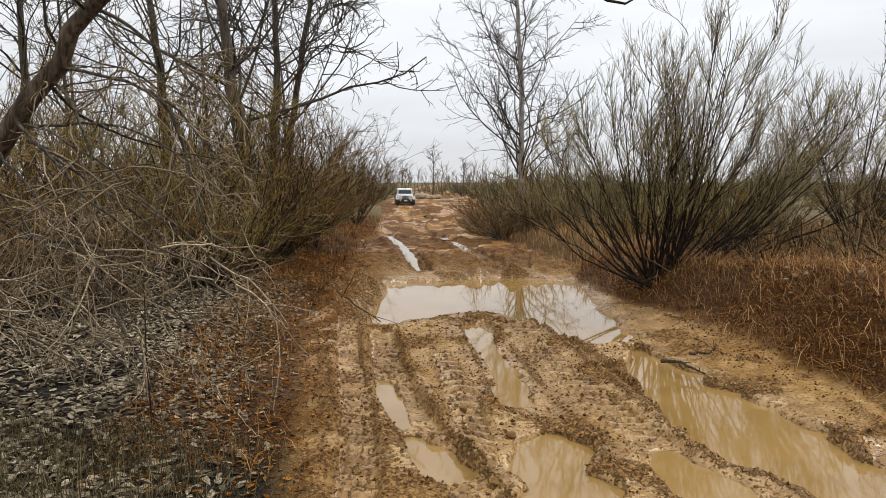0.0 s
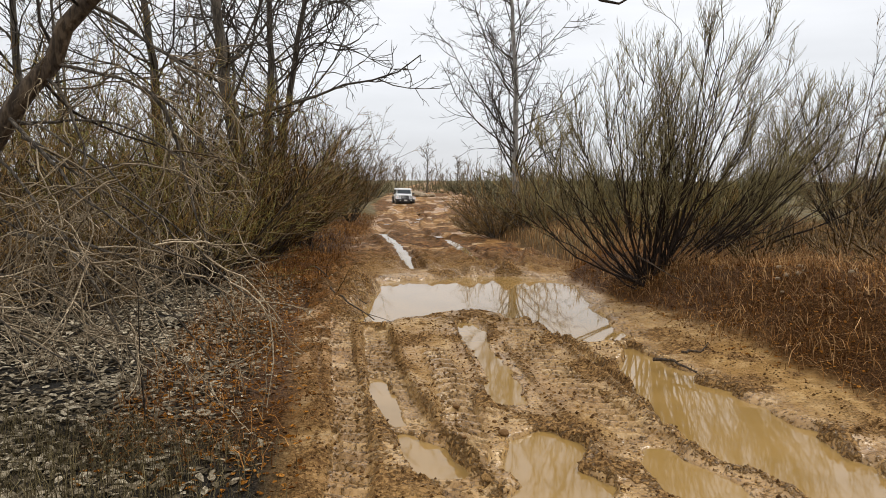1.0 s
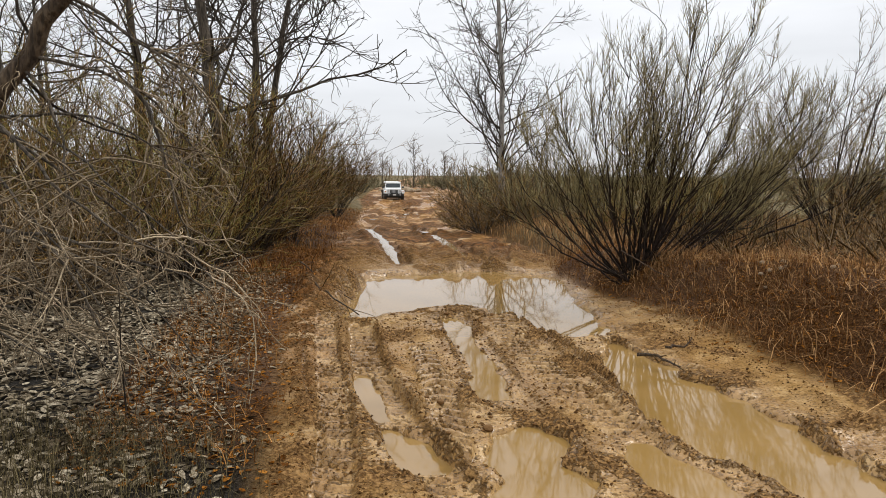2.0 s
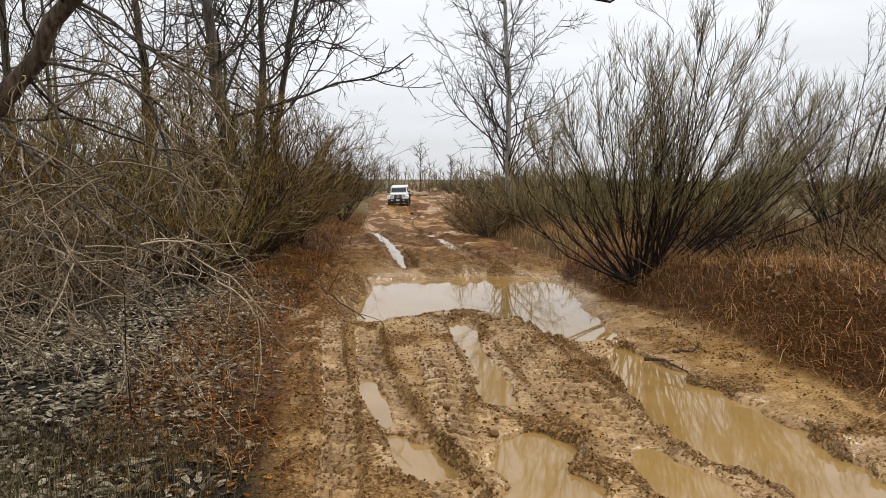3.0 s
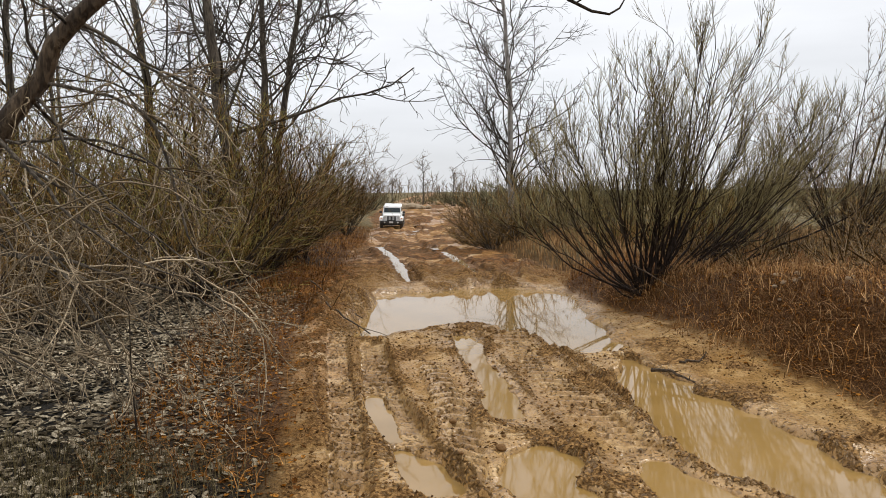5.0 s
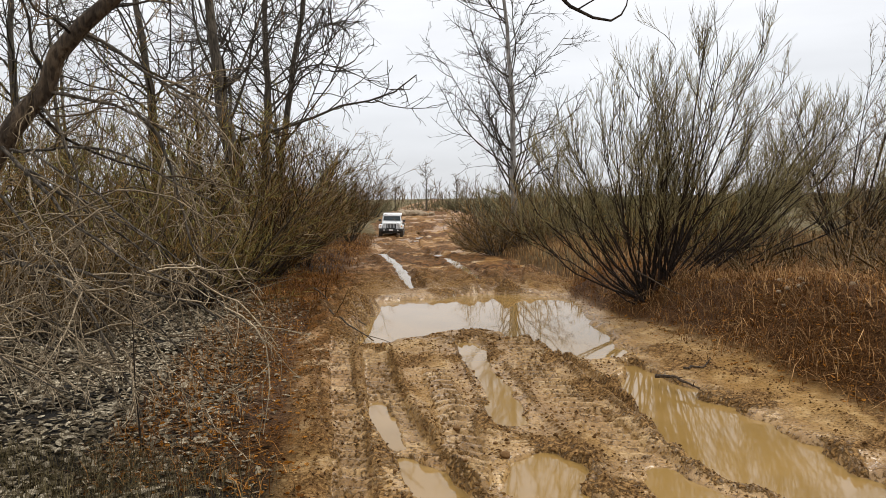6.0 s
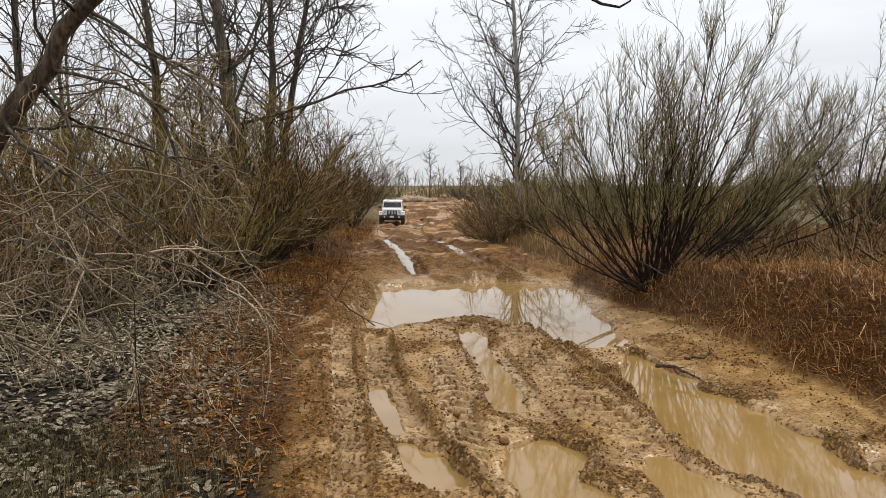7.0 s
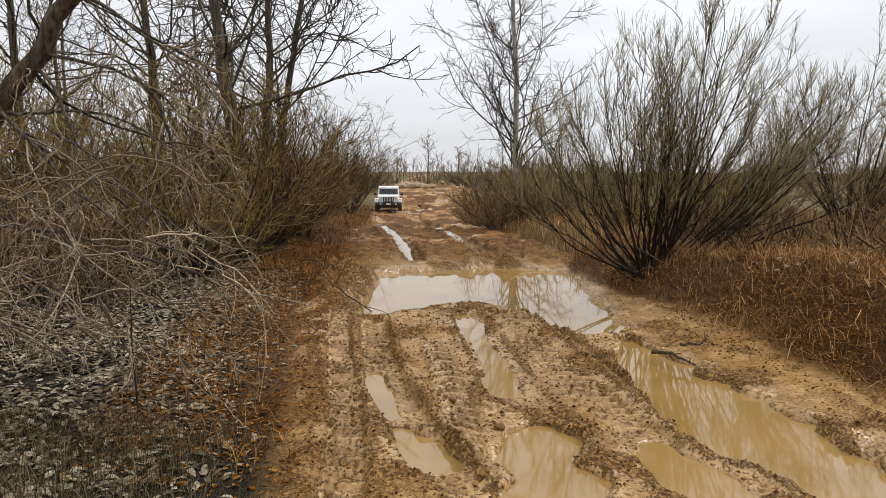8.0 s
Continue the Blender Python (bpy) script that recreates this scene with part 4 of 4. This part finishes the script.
# ---- ground cover ----
def blades(n, xs, ys, size, seed, keep=None, lean=0.5, width=0.004):
    """Dry grass blades: narrow bent strips."""
    rng = np.random.default_rng(seed)
    x, y = rng.uniform(*xs, n), rng.uniform(*ys, n)
    if keep is not None:
        k = keep(x, y, rng)
        x, y = x[k], y[k]
    n = len(x)
    z = ground_z(x, y) - 0.01
    az, h = rng.uniform(0, 2 * np.pi, n), rng.uniform(*size, n)
    le = rng.uniform(0.15, 1, n) * lean
    dirx, diry = np.cos(az), np.sin(az)
    px, py = -diry, dirx
    vs = []
    for t, w in ((0, 1.0), (0.5, 0.8), (1, 0.15)):
        cx, cy, cz = x + dirx * h * le * t * t, y + diry * h * le * t * t, z + h * t * (1 - 0.48 * le * t)
        ww = width * w * rng.uniform(0.6, 1.3, n)
        vs += [np.stack([cx - px * ww, cy - py * ww, cz], 1), np.stack([cx + px * ww, cy + py * ww, cz], 1)]
    v = np.stack(vs, 1).reshape(-1, 3)
    b = (np.arange(n) * 6)[:, None]
    return v, np.concatenate([b + [0, 1, 3, 2], b + [2, 3, 5, 4]])


def leaves(n, xs, ys, size, seed, keep=None, lift=0.02):
    """Fallen leaves: small curled pointed plates, each folded along its rib."""
    rng = np.random.default_rng(seed)
    x, y = rng.uniform(*xs, n), rng.uniform(*ys, n)
    if keep is not None:
        k = keep(x, y, rng)
        x, y = x[k], y[k]
    n = len(x)
    z = ground_z(x, y) + rng.uniform(0.004, lift, n)
    az, s = rng.uniform(0, 2 * np.pi, n), rng.uniform(*size, n)
    tip, roll, curl = rng.normal(0, 0.18, n), rng.normal(0, 0.22, n), rng.uniform(-0.05, 0.22, n)
    loc = np.array([(-0.5, 0, 0), (-0.22, 0.24, 1), (0.2, 0.21, 0.9), (0.5, 0, -0.2), (0.2, -0.21, 0.9), (-0.22, -0.24, 1)])
    lx, ly, lz = [np.repeat(loc[None, :, i], n, 0) * s[:, None] for i in range(3)]
    lz = lz * curl[:, None]
    lz = lz + lx * tip[:, None] + ly * roll[:, None]
    c, sn = np.cos(az)[:, None], np.sin(az)[:, None]
    v = np.stack([x[:, None] + lx * c - ly * sn, y[:, None] + lx * sn + ly * c, z[:, None] + lz], -1).reshape(-1, 3)
    b = (np.arange(n) * 6)[:, None]
    return v, np.concatenate([b + [0, 3, 2, 1], b + [0, 5, 4, 3]])


def stuff(name, vq, mat, label, category, smooth_=False):
    tagged(new(name, mesh_np(name, *vq, mat, smooth_)), label, category, kind="stuff")


def off_left(a, b, gaps=-9):
    def keep(x, y, rng):
        d = edges(y)[0] - x
        return (d + rng.normal(0, 0.25, len(x)) > a) & (d < b) & (fbm(x, y, 0.34, 3, 37) + rng.normal(0, 0.12, len(x)) > gaps)
    return keep


def off_right(a, b):
    def keep(x, y, rng):
        d = x - edges(y)[1]
        return (d + rng.normal(0, 0.2, len(x)) > a) & (d < b)
    return keep


stuff("leaf_litter", leaves(44000, (-8, -1.2), (3.6, 15), (0.04, 0.11), 301, off_left(0.45, 6, -0.42)), LEAF_PALE, "thick litter of curled grey-tan fallen leaves", "leaves")
stuff("rust_litter", leaves(18000, (-5, -0.9), (4.5, 20), (0.03, 0.07), 302, off_left(-0.05, 1.2)), LEAF_RUST, "rust-brown fallen leaves along the bank", "leaves")
stuff("bank_litter", leaves(14000, (2.5, 8.5), (4.5, 19), (0.03, 0.07), 303, off_right(-0.02, 4)), LEAF_RUST, "rust-brown fallen leaves on the bank", "leaves")
stuff("rust_stalks", blades(15000, (-4.5, -1), (5, 20), (0.08, 0.3), 304, off_left(0.1, 1.3), 1.8, 0.0032), GRASS_RED, "dead rust-coloured stalks along the bank", "grass")
stuff("grey_grass", blades(9000, (-4.5, -0.9), (3.2, 5.6), (0.08, 0.28), 305, off_left(0.2, 4), 0.8, 0.0022), GRASS_GREY, "dry grey-green grass and stalks on the bank", "grass")
stuff("bank_grass", blades(26000, (2.6, 9), (4.5, 17), (0.08, 0.34), 306, off_right(0.1, 5), 1.9, 0.004), GRASS_RED, "flattened rust and straw dead grass on the bank", "grass")
stuff("straw_grass", blades(17000, (2.6, 9), (4.5, 15), (0.1, 0.42), 307, off_right(0.15, 3.6), 1.95, 0.0045), GRASS_DRY, "straw-coloured dry grass on the bank", "grass")
stuff("verge_stalks", blades(16000, (-7, -1.8), (13, 60), (0.1, 0.32), 309, off_left(0.0, 2.4), 1.7, 0.008), GRASS_RED, "dead rust-brown stalks under the thicket's edge", "grass")
stuff("verge_grass", blades(16000, (2, 14), (16, 40), (0.2, 0.5), 308, off_right(0.1, 10), 0.6, 0.008), GRASS_DRY, "pale dry grass beyond the bush", "grass")


# ---- the off-road car ----
def block(bm, c, s, bevel=0.03, top=(1, 1), shift=(0, 0)):
    """A bevelled block of size s about c; its top face scaled and shifted in x and y."""
    m = Matrix.Translation(c) @ Matrix.Diagonal((*s, 1))
    vs = bmesh.ops.create_cube(bm, size=1, matrix=m)["verts"]
    for v in vs:
        if v.co.z > c[2]:
            v.co.x = c[0] + (v.co.x - c[0]) * top[0] + shift[0]
            v.co.y = c[1] + (v.co.y - c[1]) * top[1] + shift[1]
    if bevel:
        ed = list({e for v in vs for e in v.link_edges})
        bmesh.ops.bevel(bm, geom=ed, offset=bevel, segments=2, affect="EDGES", profile=0.6)


def drum(bm, c, r, depth, axis="X", n=24, r2=None):
    rot = Matrix.Rotation(radians(90), 4, "Y" if axis == "X" else "X")
    bmesh.ops.create_cone(bm, cap_ends=True, segments=n, radius1=r, radius2=r if r2 is None else r2, depth=depth, matrix=Matrix.Translation(c) @ rot)


def made(*blocks):
    bm = bmesh.new()
    for b in blocks:
        block(bm, *b)
    return bm


def offroad_car():
    car = new("offroad_car")
    tagged(car, "white boxy off-road car spattered with brown mud", "car")
    # body tub, bonnet, roof
    body = part("body", made(((0, 0.55, 0.86), (1.5, 2.75, 0.62), 0.05), ((0, -1.0, 0.84), (1.2, 1.1, 0.5), 0.05)), PAINT, car)
    part("bonnet", made(((0, -1.1, 1.13), (1.36, 1.15, 0.12), 0.05, (0.92, 0.95))), PAINT, body)
    for sx in (-1, 1):
        part("door", made(((sx * 0.755, -0.05, 0.9), (0.03, 0.92, 0.6), 0.012)), PAINT, body)
        part("door", made(((sx * 0.755, 0.9, 0.9), (0.03, 0.85, 0.6), 0.012)), PAINT, body)
        part("mirror", made(((sx * 0.93, -0.42, 1.28), (0.2, 0.1, 0.17), 0.03)), BLACK, car, "black door mirror")
        for y0, y1 in ((-0.45, 0.42), (0.5, 1.3), (1.38, 1.85)):
            part("side_window", made(((sx * 0.715, (y0 + y1) / 2, 1.46), (0.03, y1 - y0, 0.36), 0.008, (1, 0.93), (-sx * 0.03, 0))), GLASS, car, "dark side window")
        # flared black wings over the wheels
        for wy in (-1.42, 1.5):
            bm = bmesh.new()
            block(bm, (sx * 0.81, wy, 0.97), (0.25, 1.0, 0.07), 0.025)
            block(bm, (sx * 0.81, wy - 0.53, 0.86), (0.25, 0.07, 0.24), 0.025, (1, 1), (0, 0.06))
            block(bm, (sx * 0.81, wy + 0.53, 0.86), (0.25, 0.07, 0.24), 0.025, (1, 1), (0, -0.06))
            part("wing", bm, PAINT if wy < 0 else BLACK, car, "white front wing" if wy < 0 else "black rear wing")
        part("headlight", _drum((sx * 0.53, -1.62, 0.98), 0.1, 0.07, "Y"), LENS, car, "round headlight")
        part("indicator", _drum((sx * 0.8, -1.945, 0.93), 0.045, 0.04, "Y"), AMBER, car, "amber turn signal")
        part("fog_lamp", _drum((sx * 0.52, -2.06, 0.62), 0.06, 0.05, "Y"), LENS, car, "small bumper lamp")
        part("side_step", made(((sx * 0.78, 0.05, 0.5), (0.12, 1.7, 0.08), 0.02)), BLACK, car, "black side step")
    part("grille", made(((0, -1.58, 0.92), (1.28, 0.08, 0.46), 0.03)), PAINT, car)
    for i in range(7):
        part("grille_slot", made(((-0.33 + i * 0.11, -1.622, 0.93), (0.078, 0.02, 0.36), 0.008)), BLACK, car, "black grille slot")
    part("front_bumper", made(((0, -1.9, 0.62), (1.7, 0.22, 0.24), 0.05), ((0, -1.98, 0.76), (0.7, 0.08, 0.1), 0.02)), BLACK, car, "black front bumper")
    part("skid_plate", made(((0, -1.75, 0.46), (1.0, 0.3, 0.16), 0.04)), BLACK, car, "dark plate under the bumper")
    part("licence_plate", made(((0, -2.03, 0.63), (0.3, 0.02, 0.14), 0.004)), LENS, car, "pale plate on the bumper")
    part("windscreen_frame", made(((0, -0.5, 1.42), (1.5, 0.09, 0.56), 0.03, (0.93, 1), (0, 0.1))), PAINT, car)
    part("windscreen", made(((0, -0.535, 1.45), (1.33, 0.06, 0.36), 0.02, (0.95, 1), (0, 0.065))), GLASS, car, "dark glass windscreen")
    for sx in (-1, 1):
        part("wiper", made(((sx * 0.28, -0.56, 1.3), (0.5, 0.02, 0.02), 0.004)), BLACK, car)
    part("hard_top", made(((0, 0.72, 1.46), (1.42, 2.35, 0.4), 0.03, (0.95, 0.97)), ((0, 0.7, 1.72), (1.46, 2.5, 0.14), 0.06, (0.95, 0.97))), PAINT, car, "white hard top")
    part("rear_bumper", made(((0, 2.05, 0.62), (1.6, 0.18, 0.22), 0.04)), BLACK, car)
    sp = part("spare_wheel", _drum((0, 2.08, 1.08), 0.39, 0.24, "Y"), RUBBER, car, "muddy spare tyre")
    part("spare_cover", _drum((0, 2.19, 1.08), 0.22, 0.05, "Y"), RIM, sp)
    part("chassis", made(((0, 0.05, 0.52), (1.1, 3.6, 0.14), 0.02), ((0, -1.42, 0.4), (1.35, 0.12, 0.12), 0.03), ((0, 1.5, 0.4), (1.35, 0.12, 0.12), 0.03)), BLACK, car, "dark underbody")
    wheels = []
    for sx in (-1, 1):
        for wy in (-1.42, 1.5):
            w = new("wheel")
            w.parent = car
            w.location = (sx * 0.79, wy, 0.40)
            bm = bmesh.new()
            drum(bm, (0, 0, 0), 0.385, 0.25, "X", 32)
            bmesh.ops.bevel(bm, geom=[e for e in bm.edges if len(e.link_faces) == 2 and any(len(f.verts) > 4 for f in e.link_faces)], offset=0.045, segments=2, affect="EDGES")
            for i in range(26):
                a = i * 2 * math.pi / 26
                for half in (-1, 1):
                    b2 = Matrix.Rotation(a + half * 0.06, 4, "X") @ Matrix.Translation((half * 0.062, 0, 0.388)) @ Matrix.Diagonal((0.105, 0.055, 0.03, 1))
                    bmesh.ops.create_cube(bm, size=1, matrix=b2)
            part("tyre", bm, RUBBER, w, "knobbly muddy tyre")
            bm = bmesh.new()
            drum(bm, (sx * 0.1, 0, 0), 0.22, 0.08, "X", 24)
            drum(bm, (sx * 0.14, 0, 0), 0.07, 0.04, "X", 12)
            for i in range(5):
                b2 = Matrix.Rotation(i * 2 * math.pi / 5, 4, "X") @ Matrix.Translation((sx * 0.142, 0, 0.12)) @ Matrix.Diagonal((0.02, 0.07, 0.2, 1))
                bmesh.ops.create_cube(bm, size=1, matrix=b2)
            part("rim", bm, RIM, w, "dull alloy rim")
            wheels.append((w, sx * 0.79, wy))
    return car, wheels


def _drum(c, r, depth, axis):
    bm = bmesh.new()
    drum(bm, c, r, depth, axis)
    return bm


CAR, WHEELS = offroad_car()
# seconds; middle of the car x, y, z; nose-up pitch, roll, heading
CAR_ROWS = [
    (0.0, -3.82, 74.89, -0.39, 0.0, 0.5, 6.0), (1.0, -3.29, 73.38, -0.56, 1.0, 1.5, 9.0), (1.7, -3.00, 71.88, -0.43, 0.0, 0.5, 8.5),
    (2.8, -2.73, 68.90, -0.37, -1.5, -1.5, 0.0), (3.5, -2.88, 66.90, -0.48, -3.5, -2.0, -3.5), (4.0, -3.01, 65.20, -0.57, -4.0, -1.0, -3.0),
    (4.7, -3.24, 62.20, -0.75, -4.0, 1.0, 0.0), (6.0, -3.49, 58.90, -0.89, -1.0, 2.0, 1.0), (6.5, -3.48, 57.50, -0.86, 0.5, 0.0, 1.5),
    (7.0, -3.51, 56.30, -0.88, 0.0, 0.5, 2.0), (7.5, -3.62, 55.00, -0.86, 0.0, 1.5, 2.5), (8.0, -3.48, 53.80, -0.85, 0.0, 0.0, 3.0),
]


# ---- sticks, stones and clods ----
def stick(label, pts, r, seed):
    rng = np.random.default_rng(seed)
    P = np.array(pts, float)
    s = np.linspace(0, len(P) - 1, 9)
    P = np.stack([np.interp(s, np.arange(len(P)), P[:, i]) for i in range(3)], 1)[None]
    P[:, 1:-1] += rng.normal(0, 0.012, P[:, 1:-1].shape)
    A = P, taper(np.array([r]), 9, 0.4)
    B = sprout(*A, 4, 5, -0.3, rng, (0.2, 0.9), (30, 60), 0.12, 0.0, 0.6, rmin=0.003)
    plant("stick", label, "stick", (0, 0, 0), [("stem", [A], 7, BARK_BROWN), ("twigwork", [B], 4, TWIG_DARK)])


stick("dark wet stick lying in the mud", [(2.45, 8.3, 0.0), (2.62, 8.1, 0.03), (2.75, 7.75, 0.0)], 0.022, 1)
stick("crooked dark stick on the mud", [(2.85, 8.55, 0.03), (3.1, 8.6, 0.02), (3.25, 8.8, 0.08)], 0.017, 2)
stick("broken branch half sunk at the puddle's edge", [(-2.0, 13.0, 0.3), (-1.5, 11.6, 0.2), (-0.9, 10.7, 0.0)], 0.021, 3)
stick("dark branch lying across the bank's foot", [(-2.3, 14.2, 0.36), (-1.7, 12.6, 0.28), (-1.1, 11.7, 0.06)], 0.017, 4)
stick("thin branch resting on the bank below the bush", [(3.4, 12.7, 0.75), (3.55, 11.9, 0.62), (3.75, 11.2, 0.5)], 0.014, 5)


def sapling():
    rng = np.random.default_rng(8)
    x, y, z = at_ground(-2.28, 5.75)
    A = lines(np.array([[0, 0, -0.05]]), np.array([[0.02, 0, 1.0]]), np.array([1.25]), 9, rng, 0.02, 0), taper(np.array([0.008]), 9, 0.4)
    B = sprout(*A, 8, 5, 0.35, rng, (0.3, 1), (30, 60), 0.1, 0.02, 0.5, rmin=0.0025)
    plant("sapling", "thin dark upright sapling in the leaf litter", "sapling", (x, y, z), [("stem", [A], 6, BARK_DARK), ("twigwork", [B], 3, TWIG_DARK)])


sapling()


def overhead_twig():
    """A twig whose tip hooks down into view; an unseen limb is added from the leaning tree to carry it over the track.
    """
    rng = np.random.default_rng(12)
    pts = np.array([(-1.75, 6.1, 5.5), (-0.6, 6.0, 5.4), (0.2, 6.0, 4.7), (0.7, 6.0, 3.9), (1.1, 6.0, 3.5), (1.28, 6.0, 3.41), (1.42, 6.0, 3.385), (1.5, 6.0, 3.43), (1.54, 6.0, 3.5), (1.56, 6.0, 3.6)])
    A = pts[None], np.linspace(0.022, 0.0035, len(pts))[None]
    B = sprout(*A, 4, 4, 0.3, rng, (0.1, 0.5), (30, 60), 0.1, 0.1, 0.6, rmin=0.003)
    plant("overhead_branch", "thin bare branch overhead", "branch", (0, 0, 0), [("stem", [A], 6, BARK_DARK), ("twigwork", [B], 4, BARK_DARK)])


def rock_mesh(seed, mat, squash=0.65):
    bm = bmesh.new()
    bmesh.ops.create_icosphere(bm, subdivisions=2, radius=1)
    for v in bm.verts:
        v.co *= 1 + 0.28 * noise.noise(v.co * 1.3 + Vector((seed * 3.1, 0, 0)))
        v.co.z *= squash
    me = bpy.data.meshes.new("rock")
    bm.to_mesh(me)
    bm.free()
    for p in me.polygons:
        p.use_smooth = False
    me.materials.append(mat)
    return me


def scatter(name, label, category, mat, spots, group):
    kinds = [rock_mesh(i, mat) for i in range(4)]
    for i, (x, y, s) in enumerate(spots):
        ob = new(name, kinds[i % 4])
        gx, gy, gz = at_ground(x, y)
        ob.matrix_world = pose(gx, gy, gz + s * 0.3, 0, 0, i * 71) @ Matrix.Scale(s, 4)
        tagged(ob, label, category, group)


srng = random.Random(21)
scatter("stone", "tan stone lying on the eroded bank", "stone", STONE, [(4.9 + srng.gauss(0, 0.45), 9.9 + srng.gauss(0, 0.8), srng.uniform(0.015, 0.045)) for i in range(18)], "bank stones")
scatter("mud_clod", "lump of churned wet mud", "clod", CLOD, [(0.54, 5.78, 0.045), (0.18, 6.5, 0.035), (0.35, 10.6, 0.035), (-0.4, 10.5, 0.03), (1.0, 10.5, 0.035)]
        + [(srng.uniform(-0.9, 1.8), srng.uniform(4.8, 10.6), srng.uniform(0.01, 0.022)) for i in range(170)], "mud clods")
scatter("rubble", "pale lump of a distant spoil heap", "rubble", STONE, [(-3.2 + srng.gauss(0, 1.3), 92 + srng.gauss(0, 1.0), srng.uniform(0.3, 0.8)) for i in range(26)], "spoil heap")


def crumbs(n, seed):
    """Small angular crumbs of mud thrown over the track, thickest where it is churned."""
    rng = np.random.default_rng(seed)
    x, y = rng.uniform(-2.0, 3.8, n), rng.uniform(4.3, 12.5, n)
    z, mud, wet, rust, grass, broken, clay = land(x, y)
    k = (z > -0.03) & (mud > 0.6) & (broken + rng.uniform(0, 1, n) > 0.55)
    x, y, z = x[k], y[k], z[k]
    m = len(x)
    size = 0.005 + 0.014 * rng.uniform(0, 1, m) ** 3
    loc = np.array([(1, 0, 0), (-1, 0, 0), (0, 1, 0), (0, -1, 0), (0, 0, 0.8), (0, 0, -0.8)])
    v = loc[None] * (1 + rng.normal(0, 0.25, (m, 6, 1))) + rng.normal(0, 0.18, (m, 6, 3))
    v = v * size[:, None, None] + np.stack([x, y, z + 0.3 * size], 1)[:, None]
    f = np.array([(0, 2, 4), (2, 1, 4), (1, 3, 4), (3, 0, 4), (2, 0, 5), (1, 2, 5), (3, 1, 5), (0, 3, 5)])
    return v.reshape(-1, 3), (f[None] + 6 * np.arange(m)[:, None, None]).reshape(-1, 3)


stuff("mud_crumbs", crumbs(22000, 51), CRUMB, "dark crumbs of churned mud strewn over the track", "mud")
overhead_twig()


def motions():
    walk(CAR, [(t, pose(x, y, z, -p, r, h)) for t, x, y, z, p, r, h in CAR_ROWS])
    for w, sx, wy in WHEELS:
        rows = []
        for i in range(81):
            gone = CAR_ROWS[0][2] - float(np.interp(i * 0.1, [r[0] for r in CAR_ROWS], [r[2] for r in CAR_ROWS]))
            rows.append((i * 0.1, pose(sx, wy, 0.40, math.degrees(gone / 0.40), 0, 0)))
        walk(w, rows)


motions()
